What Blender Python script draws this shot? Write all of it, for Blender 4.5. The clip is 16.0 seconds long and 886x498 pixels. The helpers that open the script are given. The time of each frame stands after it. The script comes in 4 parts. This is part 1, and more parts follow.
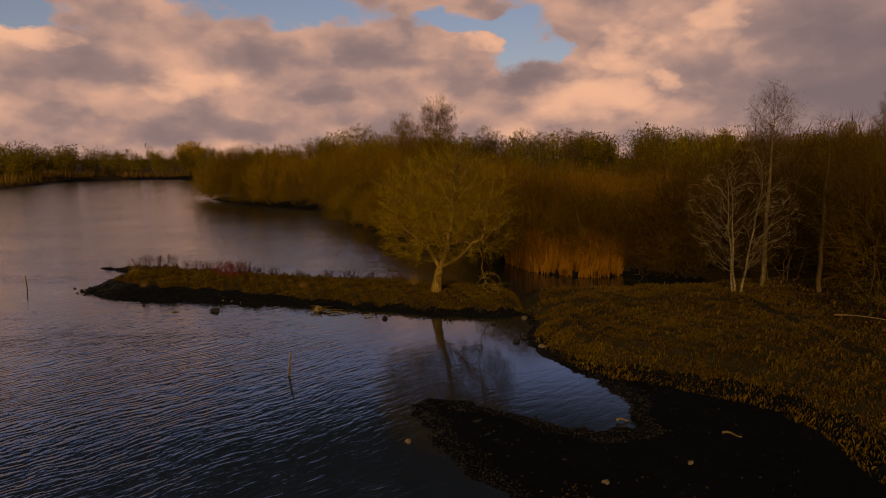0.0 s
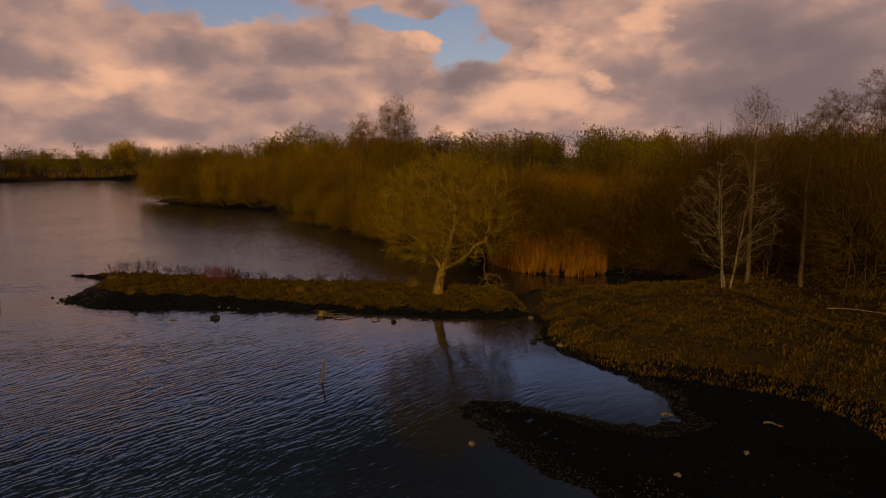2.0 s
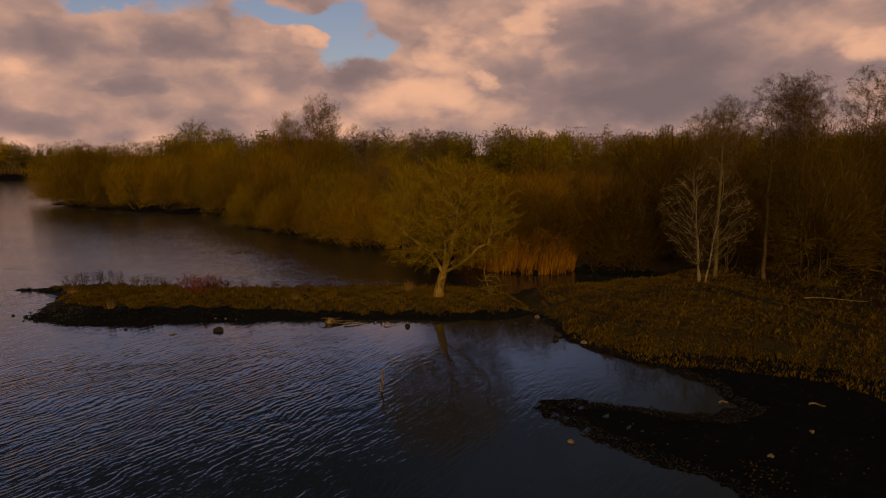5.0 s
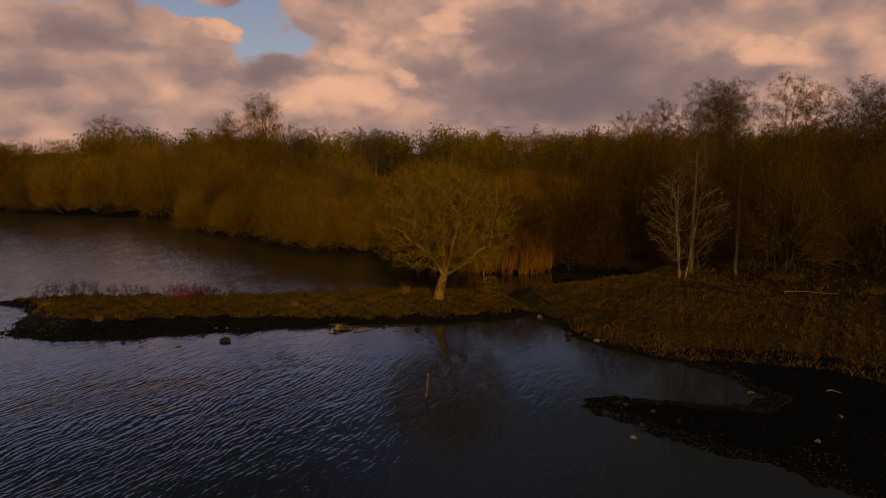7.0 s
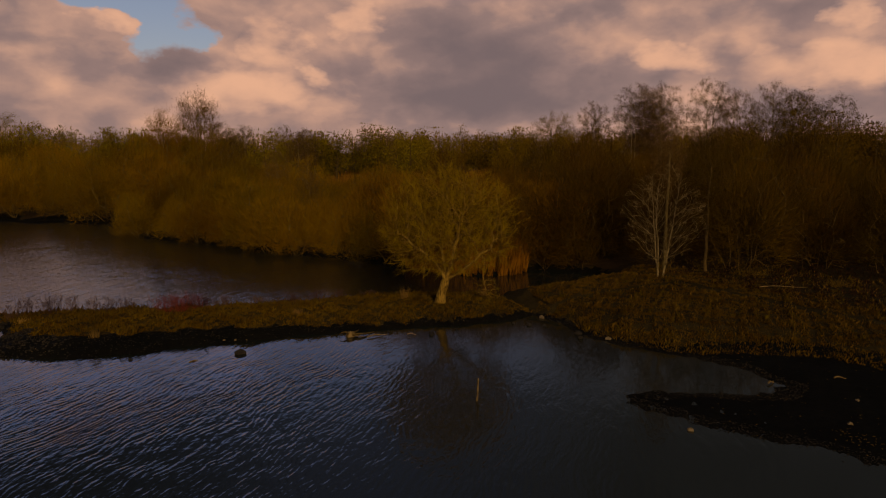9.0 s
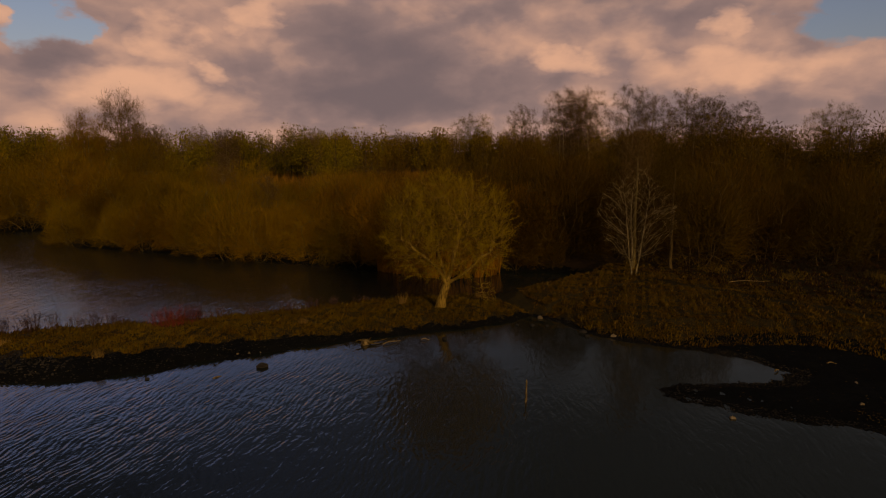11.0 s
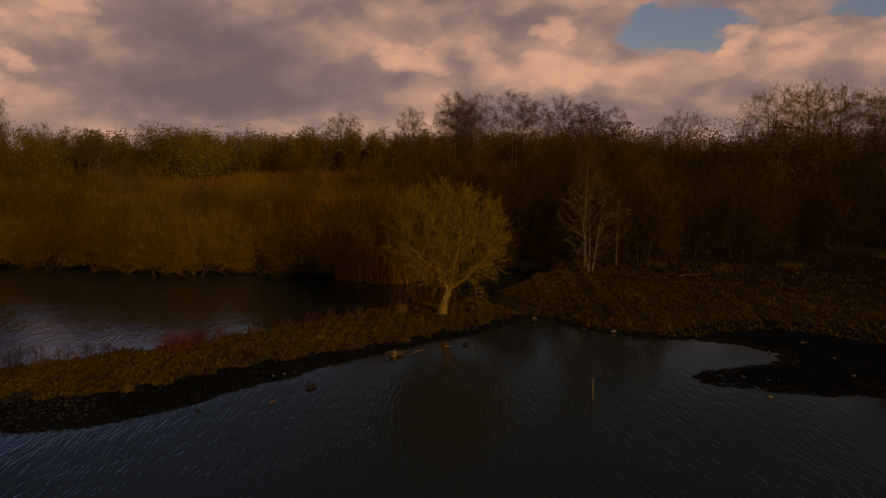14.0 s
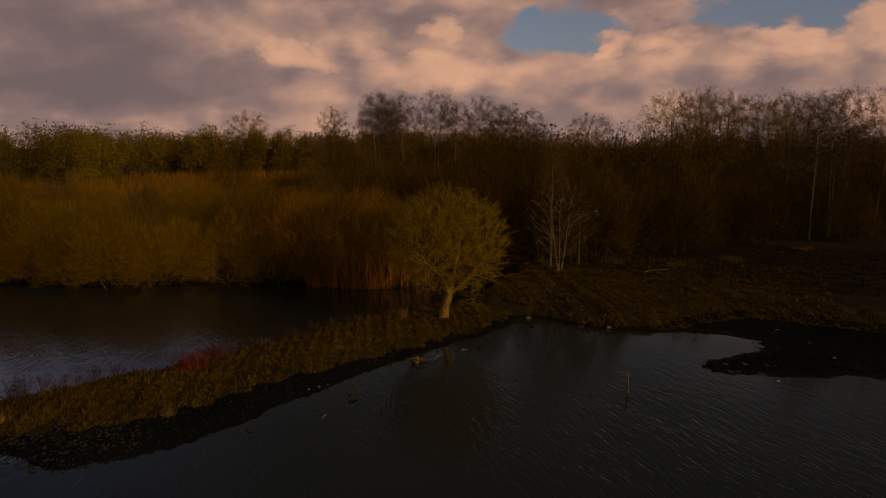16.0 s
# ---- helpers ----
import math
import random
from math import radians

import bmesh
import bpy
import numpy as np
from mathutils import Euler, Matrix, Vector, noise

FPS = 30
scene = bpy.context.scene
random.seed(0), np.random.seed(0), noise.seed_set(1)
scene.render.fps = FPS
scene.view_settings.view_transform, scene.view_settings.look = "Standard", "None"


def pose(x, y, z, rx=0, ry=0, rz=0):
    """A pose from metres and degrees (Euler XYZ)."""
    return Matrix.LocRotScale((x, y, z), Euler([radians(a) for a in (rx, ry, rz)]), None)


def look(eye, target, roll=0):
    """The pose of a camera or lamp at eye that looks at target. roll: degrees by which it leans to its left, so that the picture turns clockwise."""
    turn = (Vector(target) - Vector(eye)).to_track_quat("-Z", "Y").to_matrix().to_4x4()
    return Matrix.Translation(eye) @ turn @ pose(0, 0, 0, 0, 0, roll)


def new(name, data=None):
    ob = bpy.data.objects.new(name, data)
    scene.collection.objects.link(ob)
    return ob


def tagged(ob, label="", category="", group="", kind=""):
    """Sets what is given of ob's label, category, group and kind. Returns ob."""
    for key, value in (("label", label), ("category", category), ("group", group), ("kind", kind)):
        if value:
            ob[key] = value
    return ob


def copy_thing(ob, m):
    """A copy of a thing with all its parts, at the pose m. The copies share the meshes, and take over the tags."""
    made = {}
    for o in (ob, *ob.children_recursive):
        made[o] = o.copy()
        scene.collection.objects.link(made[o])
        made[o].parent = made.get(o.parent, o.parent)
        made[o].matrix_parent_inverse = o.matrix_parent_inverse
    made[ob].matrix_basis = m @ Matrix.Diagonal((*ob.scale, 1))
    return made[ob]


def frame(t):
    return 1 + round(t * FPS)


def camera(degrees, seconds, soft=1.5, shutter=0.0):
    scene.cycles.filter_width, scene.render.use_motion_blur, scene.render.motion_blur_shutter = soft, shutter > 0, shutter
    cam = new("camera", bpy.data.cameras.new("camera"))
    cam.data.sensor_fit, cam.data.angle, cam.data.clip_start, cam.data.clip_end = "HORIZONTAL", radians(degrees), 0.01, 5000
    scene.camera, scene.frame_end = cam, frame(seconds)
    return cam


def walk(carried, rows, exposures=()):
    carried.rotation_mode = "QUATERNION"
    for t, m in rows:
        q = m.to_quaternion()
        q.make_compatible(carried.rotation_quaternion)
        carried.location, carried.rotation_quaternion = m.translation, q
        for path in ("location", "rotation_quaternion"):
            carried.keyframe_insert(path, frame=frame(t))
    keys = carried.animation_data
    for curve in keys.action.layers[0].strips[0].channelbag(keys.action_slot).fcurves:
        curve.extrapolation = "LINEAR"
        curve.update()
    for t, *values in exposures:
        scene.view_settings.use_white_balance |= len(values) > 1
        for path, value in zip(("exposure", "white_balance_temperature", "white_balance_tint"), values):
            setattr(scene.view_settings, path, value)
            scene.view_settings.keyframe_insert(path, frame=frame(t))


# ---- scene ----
cam = camera(69.35, 16.0, soft=1.1)
METRES, EYE, TILT, LEAN, TURN = 30.24, 6.03, 2.4, -1.95, 0.0
ROWS = [
    (0.0, 0.0, 0.0, 0.0, -0.38, -10.2, 2.1),
    (0.5, -0.0205, -0.0002, 0.0021, -1.68, -10.27, 2.08),
    (1.0, -0.0417, -0.0003, 0.0041, -3.02, -10.34, 2.04),
    (1.5, -0.0641, -0.0005, 0.006, -4.41, -10.38, 1.97),
    (2.0, -0.0872, -0.0003, 0.008, -5.83, -10.45, 1.89),
    (2.5, -0.1109, 0.0008, 0.0102, -7.31, -10.52, 1.82),
    (3.0, -0.1353, 0.0028, 0.0126, -8.84, -10.61, 1.76),
    (3.5, -0.1602, 0.0055, 0.015, -10.44, -10.7, 1.67),
    (4.0, -0.1855, 0.009, 0.0173, -12.08, -10.78, 1.59),
    (6.5, -0.3177, 0.041, 0.0293, -20.67, -11.16, 1.07),
    (7.0, -0.3449, 0.0506, 0.032, -22.49, -11.24, 0.98),
    (7.5, -0.373, 0.0615, 0.0348, -24.37, -11.3, 0.88),
    (8.0, -0.4018, 0.0732, 0.0375, -26.3, -11.34, 0.75),
    (8.5, -0.4308, 0.0858, 0.0403, -28.2, -11.38, 0.64),
    (9.0, -0.4601, 0.0992, 0.0428, -30.16, -11.42, 0.53),
    (11.5, -0.6066, 0.1869, 0.057, -40.68, -11.55, -0.03),
    (12.0, -0.6356, 0.2093, 0.0598, -42.89, -11.57, -0.17),
    (12.5, -0.6641, 0.2331, 0.0627, -45.13, -11.6, -0.3),
    (13.0, -0.6918, 0.2585, 0.0654, -47.4, -11.61, -0.41),
    (13.5, -0.7191, 0.2857, 0.068, -49.72, -11.62, -0.55),
    (14.0, -0.7453, 0.3138, 0.0704, -52.04, -11.61, -0.66),
    (14.5, -0.7712, 0.3436, 0.0728, -54.38, -11.59, -0.77),
    (15.0, -0.7962, 0.3747, 0.0753, -56.71, -11.61, -0.9),
    (15.5, -0.8196, 0.408, 0.0777, -59.13, -11.62, -1.03),
    (16.0, -0.8411, 0.4435, 0.08, -61.62, -11.64, -1.17),
]
EXPOSURES = [(0.0, 0.12), (8.0, 0.0), (16.0, -0.22)]
walk(cam, [(t, pose(0, 0, EYE, TILT, LEAN, TURN) @ pose(METRES * x, METRES * y, METRES * z, 90 + pitch, roll, yaw)) for t, x, y, z, yaw, pitch, roll in ROWS], EXPOSURES)


# ---- node helpers ----
class Nodes:
    """A short way to write a node tree."""

    def __init__(self, tree):
        self.tree = tree
        tree.nodes.clear()

    def add(self, kind, inputs=None, **props):
        n = self.tree.nodes.new(kind)
        for k, v in props.items():
            setattr(n, k, v)
        for k, v in (inputs or {}).items():
            s = n.inputs[k]
            if isinstance(v, bpy.types.NodeSocket):
                self.tree.links.new(v, s)
            else:
                s.default_value = v
        return n

    def math(self, op, a, b=0.0, c=0.0, clamp=False):
        return self.add("ShaderNodeMath", {0: a, 1: b, 2: c}, operation=op, use_clamp=clamp).outputs[0]

    def ramp(self, fac, stops, interpolation="LINEAR"):
        n = self.add("ShaderNodeValToRGB", {0: fac})
        r = n.color_ramp
        r.interpolation = interpolation
        while len(r.elements) < len(stops):
            r.elements.new(0.5)
        for e, (p, c) in zip(r.elements, stops):
            e.position, e.color = p, (*c, 1.0) if len(c) == 3 else c
        return n.outputs[0]

    def mix(self, fac, a, b, blend="MIX"):
        n = self.add("ShaderNodeMix", data_type="RGBA", blend_type=blend)
        for k, v in ((0, fac), (6, a), (7, b)):
            if isinstance(v, bpy.types.NodeSocket):
                self.tree.links.new(v, n.inputs[k])
            else:
                n.inputs[k].default_value = v if k == 0 else (*v, 1.0)
        return n.outputs[2]


# ---- sky and sun ----
SUN_FROM = Vector((-0.22, -0.92, 0.34)).normalized()
world = bpy.data.worlds.new("world")
scene.world = world
world.use_nodes = True
N = Nodes(world.node_tree)
coord = N.add("ShaderNodeTexCoord").outputs["Generated"]
sep = N.add("ShaderNodeSeparateXYZ", {0: coord})
dx, dy, dz = sep.outputs
azim = N.math("MULTIPLY", N.math("ARCTAN2", dx, dy), 57.2958)
elev = N.math("MULTIPLY", N.math("ARCSINE", dz), 57.2958)
# heaped clouds, flattened towards the horizon: broad masses, heads on them, and frayed edges
flat = N.add("ShaderNodeCombineXYZ", {0: N.math("MULTIPLY", azim, 0.085), 1: N.math("MULTIPLY", elev, 0.145), 2: 0.0}).outputs[0]
warp = N.add("ShaderNodeTexNoise", {"Vector": flat, "Scale": 2.2, "Detail": 4.0, "Roughness": 0.6}).outputs["Color"]
flat2 = N.add("ShaderNodeVectorMath", {0: flat, 1: N.add("ShaderNodeVectorMath", {0: warp, 1: (0.26, 0.26, 0.0)}, operation="MULTIPLY").outputs[0]}, operation="ADD").outputs[0]
big = N.add("ShaderNodeTexNoise", {"Vector": flat2, "Scale": 1.5, "Detail": 3.0, "Roughness": 0.45}).outputs[0]
fine = N.add("ShaderNodeTexNoise", {"Vector": flat2, "Scale": 3.2, "Detail": 6.0, "Roughness": 0.5}).outputs[0]
heads = N.add("ShaderNodeTexVoronoi", {"Vector": flat2, "Scale": 2.6, "Smoothness": 0.8, "Detail": 1.5, "Roughness": 0.45}, feature="SMOOTH_F1").outputs["Distance"]


drift = N.add("ShaderNodeSeparateColor", {0: N.add("ShaderNodeTexNoise", {"Vector": flat, "Scale": 2.6, "Detail": 4.0, "Roughness": 0.55}).outputs["Color"]}).outputs
azim_frayed = N.math("MULTIPLY_ADD", N.math("SUBTRACT", drift[0], 0.5), 9.0, azim)
elev_frayed = N.math("MULTIPLY_ADD", N.math("SUBTRACT", drift[1], 0.5), 4.0, elev)


def blob(az, el, half_width, half_height):
    """A soft, frayed field about one direction of the sky: 1 in its middle, 0 outside."""
    u = N.math("DIVIDE", N.math("SUBTRACT", azim_frayed, az), half_width)
    v = N.math("DIVIDE", N.math("SUBTRACT", elev_frayed, el), half_height)
    d = N.math("ADD", N.math("MULTIPLY", u, u), N.math("MULTIPLY", v, v))
    return N.math("SUBTRACT", 1.0, N.math("POWER", d, 0.75), clamp=True)


def total(fields):
    s = fields[0]
    for f in fields[1:]:
        s = N.math("ADD", s, f)
    return s


gaps = total([blob(-32, 10.8, 5, 2.0), blob(-13, 12.6, 10, 1.9), blob(7.2, 10.8, 3.4, 3.6), blob(1.5, 11.6, 6, 1.3), blob(71, 9.9, 6.5, 2.6), blob(89, 10.6, 9, 2.6), blob(-35, 54, 90, 30)])
greys = total([blob(34, 6.2, 14, 7.0), blob(33, 9.5, 11, 4.5), blob(28, 4.6, 9, 3.2), blob(38, 5.2, 12, 4.2), blob(53, 11.0, 9, 2.4), blob(77, 12.2, 6, 1.5), blob(80, 5.6, 18, 1.6), blob(62, 3.2, 14, 2.0), blob(-20, 2.6, 22, 1.4)])
wisps = total([blob(-28, 7.0, 7, 1.8), blob(-16, 8.9, 5, 1.9), blob(-6, 9.6, 4.5, 1.8), blob(1.5, 6.9, 4.5, 1.8), blob(-10, 5.8, 3, 0.9), blob(9.5, 7.6, 4, 1.1)])
lights = total([blob(-32, 9.2, 3.5, 1.2), blob(-21, 6.4, 4, 1.4), blob(4, 10.2, 3, 1.2), blob(15.5, 9.2, 3.2, 2.2), blob(18.5, 7.1, 1.6, 0.8), blob(22.5, 11.2, 2.6, 1.8), blob(13, 4.8, 7, 2.0), blob(49, 7.9, 3.2, 1.1), blob(61.5, 10.4, 1.6, 1.6), blob(61, 6.6, 9, 1.8), blob(75.5, 8.4, 1.8, 1.0), blob(80, 8.9, 3.4, 1.5), blob(89, 8.6, 4.0, 1.4), blob(96, 8.7, 3.5, 2.2)])
shade = total([N.math("MULTIPLY", N.math("SUBTRACT", big, 0.5), 1.0), N.math("MULTIPLY", N.math("SUBTRACT", fine, 0.5), 0.75), N.math("MULTIPLY", N.math("SUBTRACT", 0.42, heads), 0.42)])
tone = N.math("ADD", N.math("ADD", 0.66, shade), N.math("SUBTRACT", N.math("MULTIPLY", lights, 0.50), N.math("MULTIPLY_ADD", wisps, 0.24, N.math("MULTIPLY", greys, 0.29))))
tone = N.add("ShaderNodeMapRange", {0: tone, 1: -0.25, 2: 1.2, 3: 0.0, 4: 1.0}, interpolation_type="SMOOTHSTEP").outputs[0]
cloud = N.ramp(tone, [(0.0, (0.19, 0.135, 0.135)), (0.35, (0.30, 0.195, 0.175)), (0.65, (0.51, 0.295, 0.22)), (1.0, (0.80, 0.43, 0.27))])
cover = N.math("ADD", N.math("MULTIPLY", gaps, 1.35), N.math("MULTIPLY", N.math("MULTIPLY", N.math("SUBTRACT", fine, 0.5), 2.4), N.math("MULTIPLY", gaps, 4.0, clamp=True)))
cover = N.math("SUBTRACT", cover, N.math("MULTIPLY", lights, 0.9))
cover = N.math("MULTIPLY", N.math("SUBTRACT", cover, 0.22), 1.7, clamp=True)
clear = N.add("ShaderNodeTexSky", sky_type="NISHITA", sun_disc=False, sun_elevation=math.asin(SUN_FROM.z), sun_rotation=math.atan2(SUN_FROM.x, SUN_FROM.y), altitude=50.0, air_density=1.2, dust_density=1.5, ozone_density=2.0).outputs[0]
bg_clear = N.add("ShaderNodeBackground", {0: N.mix(1.0, clear, (1.14, 0.90, 0.95), "MULTIPLY"), 1: 0.068}).outputs[0]
# unseen upper sky toned lilac, dimmed grey eastwards, to darken what the water mirrors
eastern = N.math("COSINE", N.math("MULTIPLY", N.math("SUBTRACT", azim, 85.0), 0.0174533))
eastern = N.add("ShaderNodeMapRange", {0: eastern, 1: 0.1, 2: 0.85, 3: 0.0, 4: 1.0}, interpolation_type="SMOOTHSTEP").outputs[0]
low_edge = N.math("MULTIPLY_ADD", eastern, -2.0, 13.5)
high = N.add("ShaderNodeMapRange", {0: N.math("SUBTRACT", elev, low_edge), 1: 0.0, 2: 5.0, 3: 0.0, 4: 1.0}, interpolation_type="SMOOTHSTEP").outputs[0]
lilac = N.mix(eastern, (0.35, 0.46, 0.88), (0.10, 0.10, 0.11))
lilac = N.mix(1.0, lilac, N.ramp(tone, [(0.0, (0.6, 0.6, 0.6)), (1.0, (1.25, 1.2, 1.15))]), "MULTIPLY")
# cloud brightness cut above the view so that the near water stays dark
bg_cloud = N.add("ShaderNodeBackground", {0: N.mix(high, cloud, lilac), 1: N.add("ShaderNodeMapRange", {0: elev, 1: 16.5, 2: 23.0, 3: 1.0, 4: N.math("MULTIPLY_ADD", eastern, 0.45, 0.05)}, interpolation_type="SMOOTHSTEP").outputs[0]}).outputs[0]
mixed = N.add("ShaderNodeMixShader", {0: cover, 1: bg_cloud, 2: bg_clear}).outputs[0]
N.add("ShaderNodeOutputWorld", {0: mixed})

sun_data = bpy.data.lights.new("sun", "SUN")
sun_data.energy, sun_data.angle, sun_data.color = 1.6, radians(12), (1.0, 0.69, 0.37)
sun = new("sun", sun_data)
sun.matrix_world = look((0, 0, 60), Vector((0, 0, 60)) - SUN_FROM)


# ---- materials ----
def principled(name):
    m = bpy.data.materials.new(name)
    m.use_nodes = True
    n = Nodes(m.node_tree)
    b = n.add("ShaderNodeBsdfPrincipled")
    n.add("ShaderNodeOutputMaterial", {0: b.outputs[0]})
    return m, n, b


def put(n, b, **kw):
    for k, v in kw.items():
        s = b.inputs[k.replace("_", " ")]
        if isinstance(v, bpy.types.NodeSocket):
            n.tree.links.new(v, s)
        else:
            s.default_value = v


def plant(name, dark, light, other, rough=0.85, scale=1.3, vary=True):
    """Bark, twigs and stalks: two tones by place, and a third that varies from plant to plant and piece to piece."""
    m, n, b = principled(name)
    pos = n.add("ShaderNodeNewGeometry")
    where = n.add("ShaderNodeTexNoise", {"Vector": pos.outputs["Position"], "Scale": scale, "Detail": 3.0}).outputs[0]
    c = n.mix(n.ramp(where, [(0.35, (0, 0, 0)), (0.65, (1, 1, 1))]), dark, light)
    one = n.add("ShaderNodeObjectInfo").outputs["Random"]
    isle = pos.outputs["Random Per Island"]
    f = n.math("ADD", n.math("MULTIPLY", one, 0.45), n.math("MULTIPLY", isle, 0.45))
    c = n.mix(f, c, other)
    again = n.math("FRACT", n.math("MULTIPLY", one if vary else isle, 7.31))
    c = n.mix(1.0, c, n.ramp(again, [(0.0, (0.50, 0.52, 0.55)), (1.0, (1.28, 1.25, 1.2))]), "MULTIPLY")
    put(n, b, Base_Color=c, Roughness=rough, Specular_IOR_Level=0.02)
    return m


def bark(name, dark, light, scale=14.0, streak=(1, 1, 0.25)):
    m, n, b = principled(name)
    pos = n.add("ShaderNodeNewGeometry").outputs["Position"]
    v = n.add("ShaderNodeVectorMath", {0: pos, 1: streak}, operation="MULTIPLY").outputs[0]
    t = n.add("ShaderNodeTexNoise", {"Vector": v, "Scale": scale, "Detail": 5.0, "Roughness": 0.65}).outputs[0]
    big_t = n.add("ShaderNodeTexNoise", {"Vector": pos, "Scale": 1.7, "Detail": 2.0}).outputs[0]
    c = n.ramp(n.math("ADD", n.math("MULTIPLY", t, 0.7), n.math("MULTIPLY", big_t, 0.35)), [(0.38, dark), (0.64, light)])
    bump = n.add("ShaderNodeBump", {"Strength": 0.6, "Distance": 0.02, "Height": t}).outputs[0]
    put(n, b, Base_Color=c, Roughness=0.9, Normal=bump, Specular_IOR_Level=0.03)
    return m


def soil(name, stops, rough, bump_size, scale=3.0, wet=False, gloss=0.03):
    m, n, b = principled(name)
    pos = n.add("ShaderNodeNewGeometry").outputs["Position"]
    a = n.add("ShaderNodeTexNoise", {"Vector": pos, "Scale": scale, "Detail": 8.0, "Roughness": 0.65}).outputs[0]
    w = n.add("ShaderNodeTexNoise", {"Vector": pos, "Scale": 0.35, "Detail": 3.0}).outputs[0]
    f = n.math("ADD", n.math("MULTIPLY", a, 0.6), n.math("MULTIPLY", w, 0.4))
    bump = n.add("ShaderNodeBump", {"Strength": 0.8, "Distance": bump_size, "Height": a}).outputs[0]
    put(n, b, Base_Color=n.ramp(f, stops), Normal=bump, Roughness=n.ramp(w, [(0.35, (rough,) * 3), (0.6, (rough * 0.8,) * 3)]) if wet else rough, Specular_IOR_Level=gloss)
    return m


HERO_BARK = bark("willow_bark", (0.06, 0.035, 0.005), (0.33, 0.205, 0.030))
BIRCH_BARK = bark("birch_bark", (0.07, 0.05, 0.016), (0.31, 0.235, 0.095), 5.0, (1, 1, 2.2))
OLIVE_BARK = bark("olive_bark", (0.055, 0.040, 0.010), (0.20, 0.145, 0.045), 8.0)
DARK_BARK = bark("dark_bark", (0.04, 0.027, 0.008), (0.13, 0.085, 0.025))
HERO_TWIG = plant("willow_twigs", (0.18, 0.128, 0.003), (0.33, 0.245, 0.006), (0.25, 0.15, 0.003))
SCRUB_TWIG = plant("scrub_twigs", (0.115, 0.078, 0.002), (0.225, 0.155, 0.003), (0.175, 0.076, 0.002), scale=0.22)
RUST_TWIG = plant("rust_twigs", (0.12, 0.058, 0.002), (0.225, 0.10, 0.003), (0.16, 0.09, 0.003), scale=0.3)
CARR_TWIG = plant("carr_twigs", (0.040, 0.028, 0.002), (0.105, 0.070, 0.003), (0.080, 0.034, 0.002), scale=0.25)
WOOD_TWIG = plant("wood_twigs", (0.10, 0.084, 0.004), (0.24, 0.19, 0.006), (0.18, 0.095, 0.004), scale=0.06, vary=False)
PURPLE_TWIG = plant("birch_twigs", (0.085, 0.048, 0.018), (0.13, 0.074, 0.026), (0.11, 0.068, 0.015), scale=0.4)
REED = plant("reed", (0.22, 0.095, 0.004), (0.38, 0.175, 0.008), (0.29, 0.105, 0.004), scale=0.6)
FIELD_REED = plant("field_reed", (0.12, 0.058, 0.006), (0.22, 0.105, 0.010), (0.15, 0.075, 0.007), scale=0.08)
GRASS = plant("grass", (0.050, 0.044, 0.002), (0.125, 0.096, 0.004), (0.115, 0.052, 0.002), scale=0.7)
RUST_GRASS = plant("rust_grass", (0.034, 0.027, 0.003), (0.102, 0.068, 0.006), (0.092, 0.042, 0.004), scale=0.5)
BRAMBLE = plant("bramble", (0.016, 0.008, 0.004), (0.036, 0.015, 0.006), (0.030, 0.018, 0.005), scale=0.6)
WEED = plant("dry_weed", (0.055, 0.038, 0.025), (0.12, 0.08, 0.05), (0.09, 0.04, 0.03))
RED_TWIG = plant("red_twigs", (0.15, 0.022, 0.016), (0.2, 0.045, 0.03), (0.13, 0.04, 0.015))
DRY = plant("dry_stalk", (0.085, 0.060, 0.008), (0.15, 0.105, 0.014), (0.12, 0.062, 0.008))
STRAW = plant("straw", (0.24, 0.15, 0.03), (0.34, 0.22, 0.05), (0.28, 0.15, 0.03))
SOIL = soil("grass_soil", [(0.3, (0.018, 0.014, 0.006)), (0.6, (0.040, 0.029, 0.009)), (0.8, (0.06, 0.036, 0.010))], 0.9, 0.06)
MUD = soil("wet_mud", [(0.3, (0.004, 0.004, 0.004)), (0.6, (0.009, 0.0085, 0.0065)), (0.8, (0.022, 0.018, 0.011))], 0.85, 0.03, 5.0, True, 0.02)
LITTER = soil("leaf_litter", [(0.3, (0.020, 0.014, 0.007)), (0.7, (0.06, 0.036, 0.013))], 0.95, 0.08)
STONE = soil("stone", [(0.3, (0.012, 0.011, 0.009)), (0.75, (0.05, 0.042, 0.03))], 0.8, 0.02, 9.0)
PALE_STONE = soil("pale_stone", [(0.3, (0.09, 0.066, 0.03)), (0.7, (0.24, 0.18, 0.09))], 0.8, 0.02, 9.0)
DEAD_WOOD = bark("dead_wood", (0.08, 0.052, 0.018), (0.25, 0.17, 0.06), 20.0)

WATER, n, b = principled("lake_water")
pos = n.add("ShaderNodeNewGeometry").outputs["Position"]
turned = n.add("ShaderNodeMapping", {"Vector": pos, "Rotation": (0, 0, radians(-45))}).outputs[0]
drift = n.add("ShaderNodeTexNoise", {"Vector": pos, "Scale": 0.25, "Detail": 2.0}).outputs["Color"]
turned = n.add("ShaderNodeVectorMath", {0: turned, 1: n.add("ShaderNodeVectorMath", {0: drift, "Scale": 1.2}, operation="SCALE").outputs[0]}, operation="ADD").outputs[0]
long_way = n.add("ShaderNodeVectorMath", {0: turned, 1: (0.32, 1.0, 1.0)}, operation="MULTIPLY").outputs[0]
swell = n.add("ShaderNodeTexNoise", {"Vector": long_way, "Scale": 4.6, "Detail": 2.5, "Roughness": 0.5}).outputs[0]
